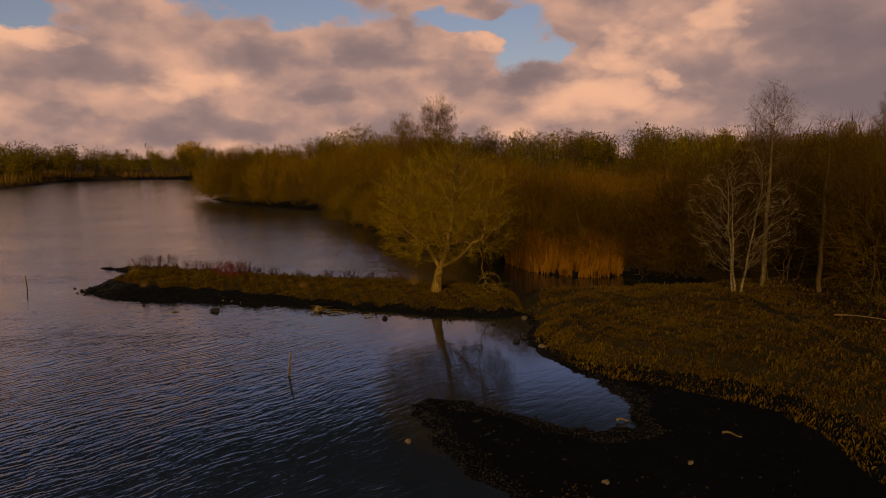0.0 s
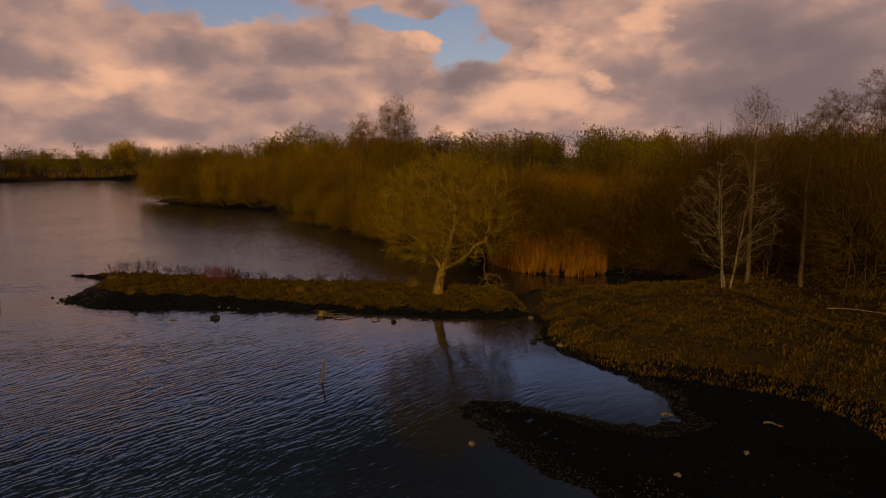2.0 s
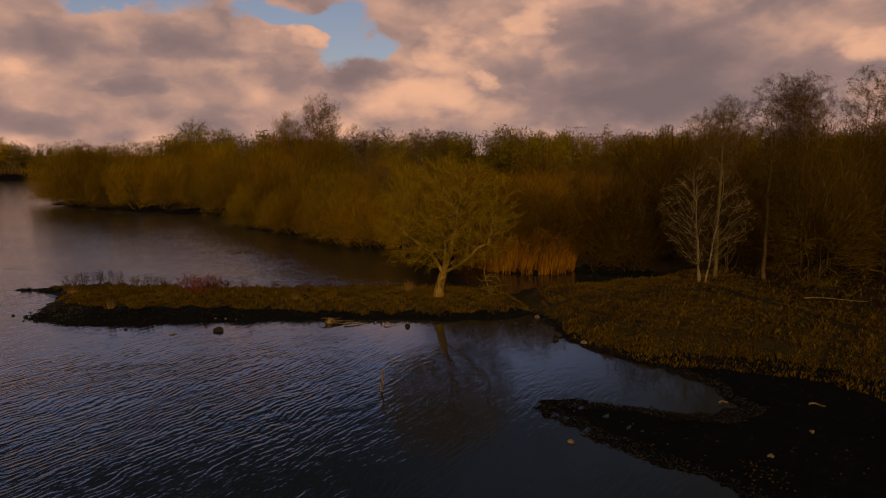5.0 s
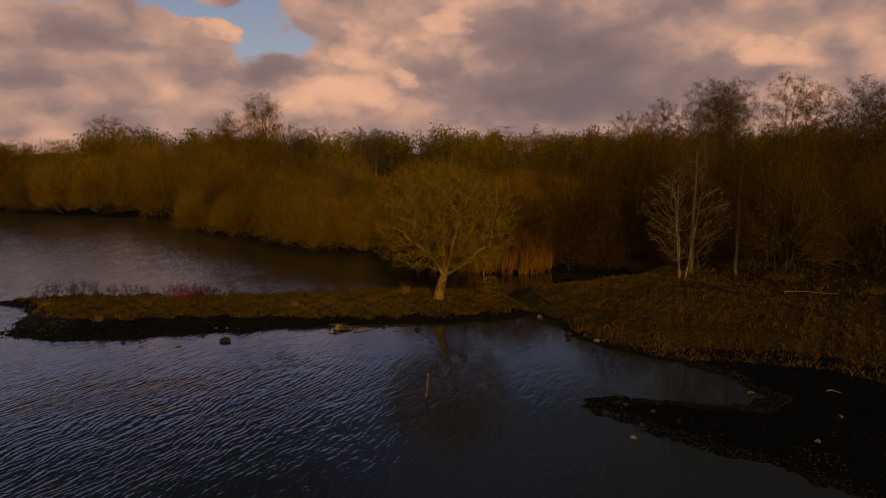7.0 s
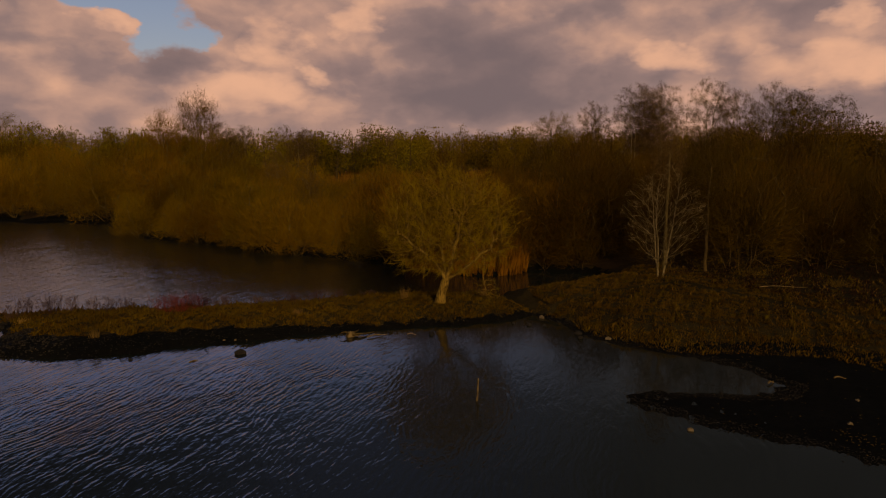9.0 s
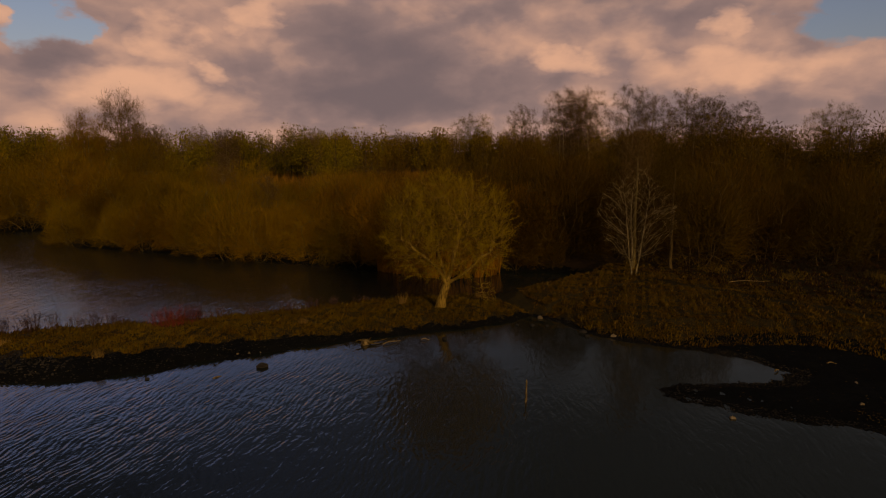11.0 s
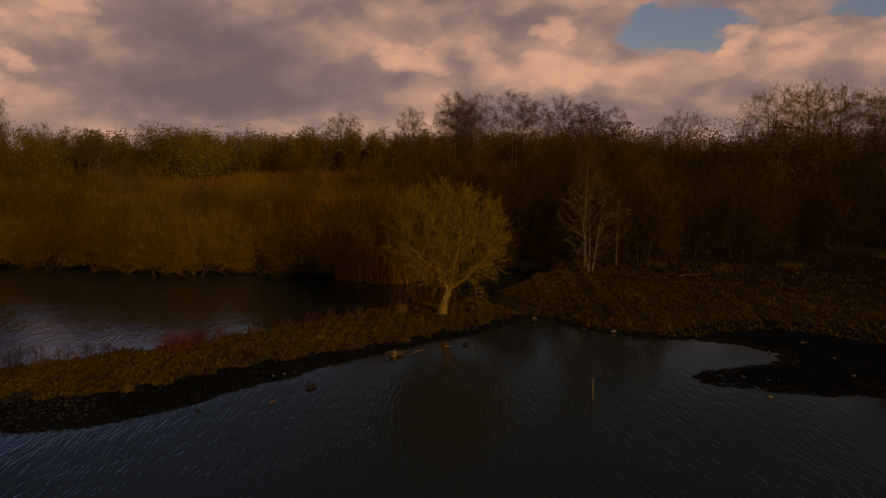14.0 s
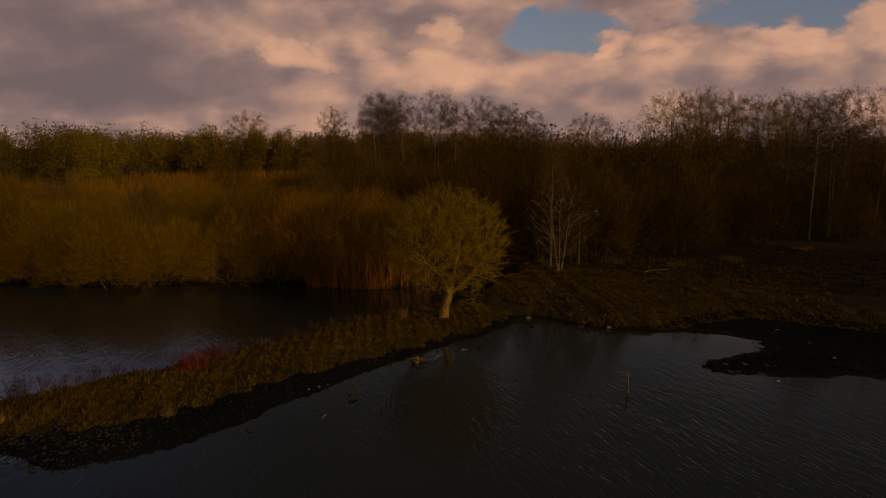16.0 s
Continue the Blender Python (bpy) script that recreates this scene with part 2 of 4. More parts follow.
chop = n.add("ShaderNodeTexNoise", {"Vector": long_way, "Scale": 8.0, "Detail": 2.0}).outputs[0]
px = n.add("ShaderNodeSeparateXYZ", {0: pos}).outputs
# the bay by the mud lies in the lee of the land
lee = n.add("ShaderNodeMapRange", {0: n.math("ADD", px[0], n.math("MULTIPLY", px[1], -0.12)), 1: -9.0, 2: 0.5, 3: 1.0, 4: 0.16}).outputs[0]
gust = n.add("ShaderNodeTexNoise", {"Vector": pos, "Scale": 0.12, "Detail": 2.0}).outputs[0]
force = n.math("MULTIPLY", lee, n.add("ShaderNodeMapRange", {0: gust, 1: 0.3, 2: 0.7, 3: 0.6, 4: 1.1}).outputs[0])
train = n.add("ShaderNodeTexWave", {"Vector": turned, "Scale": 1.75, "Distortion": 11.0, "Detail": 3.0, "Detail Scale": 0.7, "Detail Roughness": 0.5}, bands_direction="Y").outputs["Fac"]
crest = n.math("SUBTRACT", 1.0, n.math("ABSOLUTE", n.math("MULTIPLY_ADD", swell, 4.0, -2.0)), clamp=True)
body = n.math("ADD", n.math("MULTIPLY", swell, 0.75), n.math("ADD", n.math("MULTIPLY", crest, 0.05), n.math("MULTIPLY", n.math("MULTIPLY", train, 0.105), n.math("MULTIPLY_ADD", lee, 0.9, 0.1))))
# lower, longer waves out on the open lake
open_way = n.math("ADD", px[1], n.math("MULTIPLY", px[0], -0.6))
far_out = n.add("ShaderNodeMapRange", {0: open_way, 1: 26.0, 2: 60.0, 3: 0.0, 4: 1.0}, interpolation_type="SMOOTHSTEP").outputs[0]
force = n.math("MULTIPLY", force, n.math("MULTIPLY_ADD", far_out, -0.4, 1.0))
# calmer water in front of the spit
south = n.add("ShaderNodeMapRange", {0: n.math("MULTIPLY_ADD", px[0], 0.17, px[1]), 1: 19.0, 2: 24.5, 3: 1.0, 4: 0.45}, interpolation_type="SMOOTHSTEP").outputs[0]
behind = n.add("ShaderNodeMapRange", {0: px[1], 1: 29.0, 2: 32.0, 3: 0.0, 4: 1.1}).outputs[0]
force = n.math("MULTIPLY", force, n.math("MAXIMUM", south, behind))
roll = n.add("ShaderNodeTexNoise", {"Vector": long_way, "Scale": 1.15, "Detail": 2.0, "Roughness": 0.55}).outputs[0]
body = n.math("MULTIPLY_ADD", n.math("MULTIPLY", far_out, 1.0), roll, body)
height = n.math("MULTIPLY", n.math("ADD", body, n.math("MULTIPLY", chop, 0.22)), force)
ripple = n.add("ShaderNodeBump", {"Strength": 1.0, "Distance": 0.036, "Height": height}).outputs[0]
murk = n.mix(gust, (0.014, 0.017, 0.012), (0.018, 0.021, 0.014))
put(n, b, Base_Color=murk, Roughness=n.math("MULTIPLY_ADD", far_out, 0.05, 0.06), IOR=1.45, Normal=ripple)


# ---- mesh helpers ----
def mesh_object(name, verts, faces, material, parent=None, smooth=True):
    me = bpy.data.meshes.new(name)
    me.from_pydata(verts, [], faces)
    if smooth:
        me.shade_smooth()
    for m in material if isinstance(material, (list, tuple)) else [material]:
        me.materials.append(m)
    ob = new(name, me)
    ob.parent = parent
    return ob


def part(name, mesh, material, parent, label=""):
    return tagged(mesh_object(name, *mesh, material, parent), label)


def joined(*meshes):
    """One list of corners and faces from several."""
    verts, faces, at = [], [], 0
    for v, f in meshes:
        verts.append(np.asarray(v, float).reshape(-1, 3))
        faces += [tuple(i + at for i in q) for q in f]
        at += len(verts[-1])
    return np.concatenate(verts), faces


def sides(d):
    """Two directions across each of the directions d."""
    ref = np.where(np.abs(d[:, 2:3]) < 0.9, np.array([[0.0, 0, 1]]), np.array([[1.0, 0, 0]]))
    u = np.cross(d, ref)
    u /= np.linalg.norm(u, axis=1, keepdims=True) + 1e-9
    return u, np.cross(d, u)


def tubes(p0, p1, r0, r1, n):
    """Tapered tubes with n sides from the points p0 to the points p1."""
    d = p1 - p0
    d = d / (np.linalg.norm(d, axis=1, keepdims=True) + 1e-9)
    u, v = sides(d)
    k = len(p0)
    a = np.arange(n) * 2 * np.pi / n
    ring = u[:, None, :] * np.cos(a)[None, :, None] + v[:, None, :] * np.sin(a)[None, :, None]
    verts = np.concatenate([p0[:, None] + ring * r0[:, None, None], p1[:, None] + ring * r1[:, None, None]], 1).reshape(-1, 3)
    at = (np.arange(k) * 2 * n)[:, None]
    i = np.arange(n)[None]
    j = (i + 1) % n
    faces = np.stack([at + i, at + j, at + n + j, at + n + i], -1).reshape(-1, 4)
    return verts, faces.tolist()


def spikes(p, d, length, width):
    """Three-sided twigs from the points p along d."""
    u, v = sides(d)
    verts = np.stack([p + u * width[:, None], p + (-0.5 * u + 0.87 * v) * width[:, None], p + (-0.5 * u - 0.87 * v) * width[:, None], p + d * length[:, None]], 1).reshape(-1, 3)
    at = (np.arange(len(p)) * 4)[:, None, None]
    faces = (at + np.array([[0, 1, 3], [1, 2, 3], [2, 0, 3]])[None]).reshape(-1, 3)
    return verts, faces.tolist()


def slivers(p, d, length, width, rng):
    """The finest twigs, too thin for more than one face each."""
    k = len(p)
    u = np.cross(d, rng.normal(0, 1, (k, 3)))
    u *= (width / (np.linalg.norm(u, axis=1) + 1e-9))[:, None]
    verts = np.stack([p - u, p + u, p + d * length[:, None]], 1).reshape(-1, 3)
    return verts, np.arange(3 * k).reshape(-1, 3).tolist()


def blades(p, d, length, width, bend, rng):
    """Flat blades with a bend: two triangles each, standing at p along d."""
    k = len(p)
    a = rng.uniform(0, 2 * np.pi, k)
    u = np.stack([np.cos(a), np.sin(a), np.zeros(k)], 1) * width[:, None]
    top = p + d * length[:, None]
    mid = p + d * (length * 0.55)[:, None] - bend * 0.25 * length[:, None]
    verts = np.stack([p - u, p + u, mid + u * 0.7, top + bend * length[:, None] * 0.5], 1).reshape(-1, 3)
    at = (np.arange(k) * 4)[:, None, None]
    return verts, (at + np.array([[0, 1, 2], [0, 2, 3]])[None]).reshape(-1, 3).tolist()


# ---- growing of trees ----
def grow(rng, goals, roots, step, reach, kill, rounds=140, lift=0.0, wander=0.25):
    """Branches grow step by step from the roots towards the goals. Gives points and each one's parent."""
    nodes = [np.asarray(r[0], float) for r in roots]
    parent = [-1] * len(nodes)
    born = {}
    for i, r in enumerate(roots):
        at = i
        for q in r[1:]:
            nodes.append(np.asarray(q, float))
            parent.append(at)
            at = len(nodes) - 1
    goals = np.asarray(goals, float)
    near = np.full(len(goals), 1e9)
    who = np.zeros(len(goals), int)

    def look_at(first):
        nonlocal near, who
        for i in range(first, len(nodes)):
            d = np.linalg.norm(goals - nodes[i], axis=1)
            better = d < near
            near[better] = d[better]
            who[better] = i

    look_at(0)
    for _ in range(rounds):
        live = (near > kill) & (near < reach)
        if not live.any():
            break
        first = len(nodes)
        pts = np.array(nodes)
        way = goals[live] - pts[who[live]]
        way /= np.linalg.norm(way, axis=1, keepdims=True) + 1e-9
        sums = np.zeros_like(pts)
        np.add.at(sums, who[live], way)
        for i in np.unique(who[live]):
            d = sums[i]
            ln = np.linalg.norm(d)
            if ln < 1e-6 or born.get(i, 0) >= 3:
                continue
            born[i] = born.get(i, 0) + 1
            d = d / ln + rng.normal(0, wander, 3) + np.array([0, 0, lift])
            d /= np.linalg.norm(d)
            nodes.append(pts[i] + d * step)
            parent.append(i)
        look_at(first)
    return np.array(nodes), np.array(parent)


def thick(parent, tip, power):
    """Radius at each point: the areas of what it carries add up."""
    k = len(parent)
    load = np.zeros(k)
    has = np.zeros(k, bool)
    for i in range(k - 1, -1, -1):
        if not has[i]:
            load[i] = tip ** power
        if parent[i] >= 0:
            load[parent[i]] += load[i]
            has[parent[i]] = True
    return load ** (1 / power), ~has


def branch_meshes(pts, parent, rad, split):
    """Tubes for the thick part and for the thin part of a tree."""
    i = np.where(parent >= 0)[0]
    r1, r0 = rad[i], np.minimum(rad[parent[i]], rad[i] * 1.6)
    big_one = r1 >= split
    out = []
    for sel, n in ((big_one, 7), (~big_one, 3)):
        s = i[sel]
        out.append(tubes(pts[parent[s]], pts[s], r0[sel], r1[sel], n) if len(s) else (np.zeros((0, 3)), []))
    return out


def twigs(rng, pts, parent, rad, limit, count, length, width, up, out_from=None, spread=0.8):
    """Fine twigs on the thin branches."""
    first = max(count // 9, 1)
    rest = count - first
    i = rng.choice(np.where((parent >= 0) & (rad < limit))[0], first)
    along = pts[i] - pts[parent[i]]
    along /= np.linalg.norm(along, axis=1, keepdims=True) + 1e-9
    d = along + rng.normal(0, spread, (first, 3)) * np.array([1, 1, 0.7]) + np.array([0, 0, up * 0.8])
    if out_from is not None:
        o = pts[i] - np.asarray(out_from)
        d += 0.7 * o / (np.linalg.norm(o, axis=1, keepdims=True) + 1e-9)
    d /= np.linalg.norm(d, axis=1, keepdims=True)
    p = pts[parent[i]] + (pts[i] - pts[parent[i]]) * rng.uniform(0, 1, (first, 1))
    ln = rng.uniform(0.5, 1.15, first) * length * 1.15
    # shorter ones branch off all along the first
    j = rng.integers(0, first, rest)
    p2 = p[j] + d[j] * (ln[j] * rng.uniform(0.1, 0.98, rest))[:, None]
    d2 = d[j] * 0.8 + rng.normal(0, 0.42, (rest, 3)) + np.array([0, 0, up * 0.35])
    d2 /= np.linalg.norm(d2, axis=1, keepdims=True)
    ln2 = rng.uniform(0.3, 0.85, rest) * length
    p, d, ln = np.concatenate([p, p2]), np.concatenate([d, d2]), np.concatenate([ln, ln2])
    wide = np.concatenate([np.full(first, width * 1.25), np.full(rest, width)])
    return spikes(p, d, ln, wide)


def spray(rng, pts, parent, rad, limit, count, length, width, up):
    """Fine twigs loosely round the thin branches, each on its own."""
    i = rng.choice(np.where((parent >= 0) & (rad < limit))[0], count)
    along = pts[i] - pts[parent[i]]
    along /= np.linalg.norm(along, axis=1, keepdims=True) + 1e-9
    p = pts[parent[i]] + (pts[i] - pts[parent[i]]) * rng.uniform(0, 1.4, (count, 1)) + rng.normal(0, length * 0.38, (count, 3))
    d = along * 0.7 + rng.normal(0, 0.6, (count, 3)) + np.array([0, 0, up])
    d /= np.linalg.norm(d, axis=1, keepdims=True)
    return slivers(p, d, rng.uniform(0.35, 1.0, count) * length, np.full(count, width), rng)


def in_dome(rng, count, centre, radii, low=-1.0, hollow=0.0):
    """Random points in an ellipsoid, cut off below."""
    out = []
    while len(out) < count:
        v = rng.uniform(-1, 1, 3)
        d = np.linalg.norm(v)
        if hollow < d < 1 and v[2] > low:
            out.append(np.asarray(centre) + v * np.asarray(radii))
    return np.array(out)


def tree_thing(name, label, category, bark_mat, twig_mat, meshes, group=""):
    """An empty at the foot with the branched trunk and the crown under it."""
    ob = tagged(new(name), label, category, group)
    part("trunk", joined(meshes[0], meshes[1]), bark_mat, ob)
    part("crown", meshes[2], twig_mat, ob)
    return ob


# ---- plan of the shore ----
MUD_SIDE = [(2.4, -150), (2.3, 0), (2.0, 7), (1.5, 9.6), (1.1, 10.8), (0.4, 12.0), (-0.15, 13.1), (-0.5, 14.3), (-0.75, 15.3), (-0.4, 15.85), (0.7, 15.5), (1.6, 15.0), (2.7, 14.2), (3.5, 13.6), (4.4, 14.0), (4.7, 15.4), (4.5, 16.7), (3.5, 18.7), (2.9, 20.5), (3.0, 22.0), (3.4, 23.5), (3.2, 24.6)]
SPIT_FRONT = [(1.6, 24.55), (-0.4, 24.9), (-1.9, 25.5), (-4.4, 26.2), (-6.6, 26.75), (-9.1, 27.0), (-10.6, 27.4), (-12.6, 27.4), (-14.5, 28.0), (-16.6, 29.3)]
SPIT_BACK = [(-16.9, 31.0), (-16.6, 33.2), (-17.2, 34.9), (-19.7, 36.5), (-17.2, 35.9), (-13.3, 34.5), (-10.8, 33.5), (-8.2, 32.5), (-5.4, 31.8), (-2.0, 31.2), (1.0, 30.3), (2.9, 29.2), (4.0, 28.2), (6.5, 28.3), (9.0, 28.6), (11.5, 28.9), (12.5, 30.0), (12.0, 32.0)]
NORTH_BANK = [(10.4, 33.6), (8.0, 32.9), (5.4, 34.0), (4.2, 36.8), (4.0, 40.2), (2.7, 43.2), (0.4, 46.1), (-2.4, 50.6), (-5.0, 56.6), (-9.9, 64.5), (-4.0, 72.0), (-8.0, 77.0), (-13.0, 78.8), (-21.0, 85.5), (-29.5, 94.5), (-37.5, 104.5), (-36.0, 110.0), (-25.0, 130.0), (-45.0, 205.0), (-84.0, 233.0), (-116.0, 229.0), (-121.0, 204.0), (-111.0, 174.0), (-101.0, 148.0), (-130.0, 120.0), (-170.0, 60.0), (-180.0, -150.0)]
LAKE = np.array(MUD_SIDE + SPIT_FRONT + SPIT_BACK + NORTH_BANK, float)
GRASS_EDGE = [(3.7, 24.2), (3.4, 22.5), (3.5, 19.9), (4.5, 18.1), (5.9, 17.5), (7.6, 16.2), (8.7, 15.2), (9.2, 13.4), (9.0, 11.5), (8.8, 5.0), (9.0, -60.0)]
EAST = np.array(GRASS_EDGE + [(400.0, -60.0), (400.0, 60.0), (14.0, 30.0), (11.0, 28.5), (8.0, 28.0), (5.2, 27.6), (4.2, 26.4)], float)


def signed(poly, x, y):
    """Distance from the line of a polygon, positive inside it."""
    x, y = np.asarray(x, float), np.asarray(y, float)
    if x.size == 1:
        a, c = poly, np.roll(poly, -1, 0)
        e, q = c - a, np.array([x.ravel()[0], y.ravel()[0]])
        s = np.clip(((q - a) * e).sum(1) / (e * e).sum(1), 0, 1)[:, None]
        d = np.sqrt((((q - a) - s * e) ** 2).sum(1).min())
        cross = (a[:, 1] > q[1]) != (c[:, 1] > q[1])
        hits = cross & (q[0] < e[:, 0] * (q[1] - a[:, 1]) / np.where(e[:, 1] == 0, 1e-9, e[:, 1]) + a[:, 0])
        return np.full(x.shape, d if hits.sum() % 2 else -d)
    best, inside = np.full(x.shape, 1e9), np.zeros(x.shape, bool)
    for (ax, ay), (bx, by) in zip(poly, np.roll(poly, -1, 0)):
        ex, ey = bx - ax, by - ay
        s = np.clip(((x - ax) * ex + (y - ay) * ey) / (ex * ex + ey * ey), 0, 1)
        best = np.minimum(best, np.hypot(x - ax - s * ex, y - ay - s * ey))
        if ay != by:
            inside ^= ((ay > y) != (by > y)) & (x < ex * (y - ay) / ey + ax)
    return np.where(inside, best, -best)


def rough(x, y, size):
    """A cheap rolling field between about -1 and 1, with hills of that size."""
    k = 2 * np.pi / size
    return (np.sin(k * (x + 0.37 * y) + 1.3) + np.sin(k * 1.31 * (0.8 * y - 0.55 * x) + 4.1) + np.sin(k * 1.9 * (0.6 * x + 0.7 * y) + 2.2) * 0.7 + np.sin(k * 2.7 * (x - 0.9 * y) + 0.4) * 0.5) / 2.4


def shore(x, y):
    """Distance from the water's edge, positive on land."""
    return -signed(LAKE, x, y) + 0.16 * rough(x, y, 2.1) + 0.07 * rough(x, y, 0.7)


def stony(x, y):
    """Width of the bare, stony edge: broad along the front of the spit towards its tip, narrow elsewhere."""
    front = (y < 27.8 - 0.24 * x) & (y > 24)
    return 0.32 + np.where(front, 1.05 * np.clip((-5.0 - x) / 8.0, 0, 1), 0.0) + 0.16 * rough(x, y, 1.3)


def ground_height(x, y):
    x, y = np.asarray(x, float), np.asarray(y, float)
    s, e = shore(x, y), signed(EAST, x, y)
    flat_mud = (y < 24.3) & (x < 12)
    grass_in = np.clip((e + 0.5 + 0.3 * rough(x, y, 1.7)) / 1.6, 0, 1)
    top = np.where(flat_mud, 0.015 + 0.022 * np.clip((x + 0.5 * (18 - y) - 2.0) / 3.0, 0, 1.3) + 0.02 * rough(x, y, 1.1) + 0.018 * rough(x, y, 0.45) + 0.6 * grass_in, np.where(x < 4, 0.5, 0.75))
    ditch = np.exp(-(((x - 3.35) / 0.34) ** 2)) * ((y > 24) & (y < 30))
    top = top * (1 - 0.6 * ditch)
    land = top * (1 - np.exp(-np.maximum(s, 0) / np.where(flat_mud, 0.7, 0.75))) + 0.05 * rough(x, y, 1.6) * np.clip(s / 2, 0, 1) * np.where(flat_mud, grass_in, 1)
    far = np.maximum(np.hypot(x, y) - 180, 0)
    land = land + np.minimum(far * 0.012, 9.0) + 0.6 * rough(x, y, 45.0) * np.clip(far / 60, 0, 1)
    bed = np.maximum(-0.9, -0.22 * (1 - np.exp(np.minimum(s, 0) / 1.2)) + 0.05 * s)
    return np.where(s > 0, land, bed)


def stretched(a, b, step, far, factor):
    """Even steps from a to b, growing ones out to the far ends."""
    mid = list(np.arange(a, b, step))
    left, right, d = [], [], step
    while mid[0] - sum(left) > -far:
        d *= factor
        left.append(d)
        right.append(d)
    return np.array([mid[0] - v for v in np.cumsum(left)][::-1] + mid + [mid[-1] + v for v in np.cumsum(right)])


def finer(line, a, b, step):
    return np.concatenate([line[line < a], np.arange(a, b, step), line[line >= b]])


gx = finer(stretched(-21.0, 24.0, 0.3, 2600.0, 1.1), -2.0, 7.0, 0.13)
gy = finer(stretched(4.0, 40.0, 0.3, 2600.0, 1.1), 9.0, 24.5, 0.13)
gy = finer(gy, 24.5, 37.0, 0.2)
X, Y = np.meshgrid(gx, gy)
Z = ground_height(X, Y)
w = len(gx)
idx = np.arange(len(gx) * len(gy)).reshape(len(gy), w)
quads = np.stack([idx[:-1, :-1], idx[:-1, 1:], idx[1:, 1:], idx[1:, :-1]], -1).reshape(-1, 4)
ground = mesh_object("ground", np.stack([X, Y, Z], -1).reshape(-1, 3).tolist(), quads.tolist(), [SOIL, MUD, LITTER])
tagged(ground, "brown rough ground round a lake, wet dark mud at its edge", "ground", kind="structure")
cx, cy = X[:-1, :-1] + 0.1, Y[:-1, :-1] + 0.1
kind = np.zeros(cx.shape, int)
s_c, e_c = shore(cx, cy), signed(EAST, cx, cy)
kind[(s_c < np.maximum(stony(cx, cy), 0.3)) | ((cy < 24.3) & (cx < 12) & (e_c < 0.1))] = 1
kind[(cy > 31) & (s_c > 0.45)] = 2
kind[(cx > 13) & (cy > 25.5)] = 2
ground.data.polygons.foreach_set("material_index", kind.reshape(-1))

water = mesh_object("water", [(-400, -300, 0), (60, -300, 0), (60, 300, 0), (-400, 300, 0)], [(0, 1, 2, 3)], WATER)
tagged(water, "dark rippled lake water mirroring the evening sky", "water", kind="structure")


def on_ground(x, y, z=0.0):
    return (x, y, float(ground_height(np.array([x]), np.array([y]))[0]) + z)


# ---- the lone willow on the spit ----
def lone_willow():
    rng = np.random.default_rng(5)
    foot = [(0.0, 0.0, -0.15), (0.02, -0.04, 0.25), (0.07, -0.10, 0.55), (0.13, -0.18, 0.85), (0.17, -0.23, 1.05)]
    left = [(0.0, -0.24, 1.35), (-0.22, -0.2, 1.7), (-0.50, -0.1, 2.05), (-0.85, 0.0, 2.35), (-1.25, 0.05, 2.6)]
    middle = [(0.32, -0.26, 1.45), (0.48, -0.32, 1.95), (0.52, -0.36, 2.45), (0.68, -0.42, 2.95), (0.66, -0.45, 3.5)]
    right = [(0.48, -0.40, 1.25), (0.88, -0.60, 1.5), (1.25, -0.80, 1.85), (1.45, -1.0, 2.2), (1.85, -1.2, 2.4)]
    back = [(0.28, 0.0, 1.4), (0.45, 0.45, 1.8), (0.55, 0.85, 2.3)]
    goals = np.concatenate([in_dome(rng, 1500, (0.42, 0.0, 3.35), (2.85, 2.6, 2.6), -0.75, 0.0), in_dome(rng, 700, (0.42, 0.0, 3.35), (3.1, 2.8, 2.7), -0.6, 0.75)])
    goals = goals[goals[:, 2] > 1.25 + 0.12 * np.hypot(goals[:, 0], goals[:, 1])]
    nodes = [np.array(q) for q in foot]
    parent = [-1, 0, 1, 2, 3]
    fork = 4
    for limb in (left, middle, right, back):
        at = fork
        for q in limb:
            nodes.append(np.array(q))
            parent.append(at)
            at = len(nodes) - 1
    # grow() starts from single roots, so the forked base is handed over point by point
    pts, par = grow(rng, goals, [[q] for q in nodes], 0.16, 1.6, 0.17, 60, 0.04, 0.34)
    par[: len(parent)] = parent
    rad, _ = thick(par, 0.0078, 2.4)
    rad[:5] = np.maximum(rad[:5], [0.29, 0.22, 0.19, 0.19, 0.17])
    trunk = tubes(np.array(foot[:-1]), np.array(foot[1:]), rad[:4], rad[1:5], 12)
    rest = par.copy()
    rest[:5] = -1
    rest[5:][par[5:] == 4] = 4
    # which main limb each point belongs to
    limb_of = np.full(len(par), -1)
    starts = np.cumsum([5, len(left), len(middle), len(right), len(back)])
    for k in range(4):
        limb_of[starts[k]:starts[k + 1]] = k
    for i in range(len(parent), len(par)):
        limb_of[i] = limb_of[par[i]] if limb_of[par[i]] >= 0 else i % 4
    fine = twigs(rng, pts, par, rad, 0.022, 19000, 0.50, 0.0052, 0.15, (0.5, 0, 2.0), 0.5)
    ob = tagged(new("willow_tree"), "leafless willow with a golden leaning trunk on the grassy spit", "tree")
    part("trunk", trunk, HERO_BARK, ob, "short stout trunk with lit ridged bark")
    for k in range(4):
        own = np.where(limb_of == k, rest, -1)
        part("limb", joined(*branch_meshes(pts, own, rad, 0.025)), HERO_BARK, ob)
    part("crown", fine, HERO_TWIG, ob, "dome of fine olive-yellow twigs")
    ob.location = (-0.17, 27.0, 0.5)
    return ob


lone_willow()


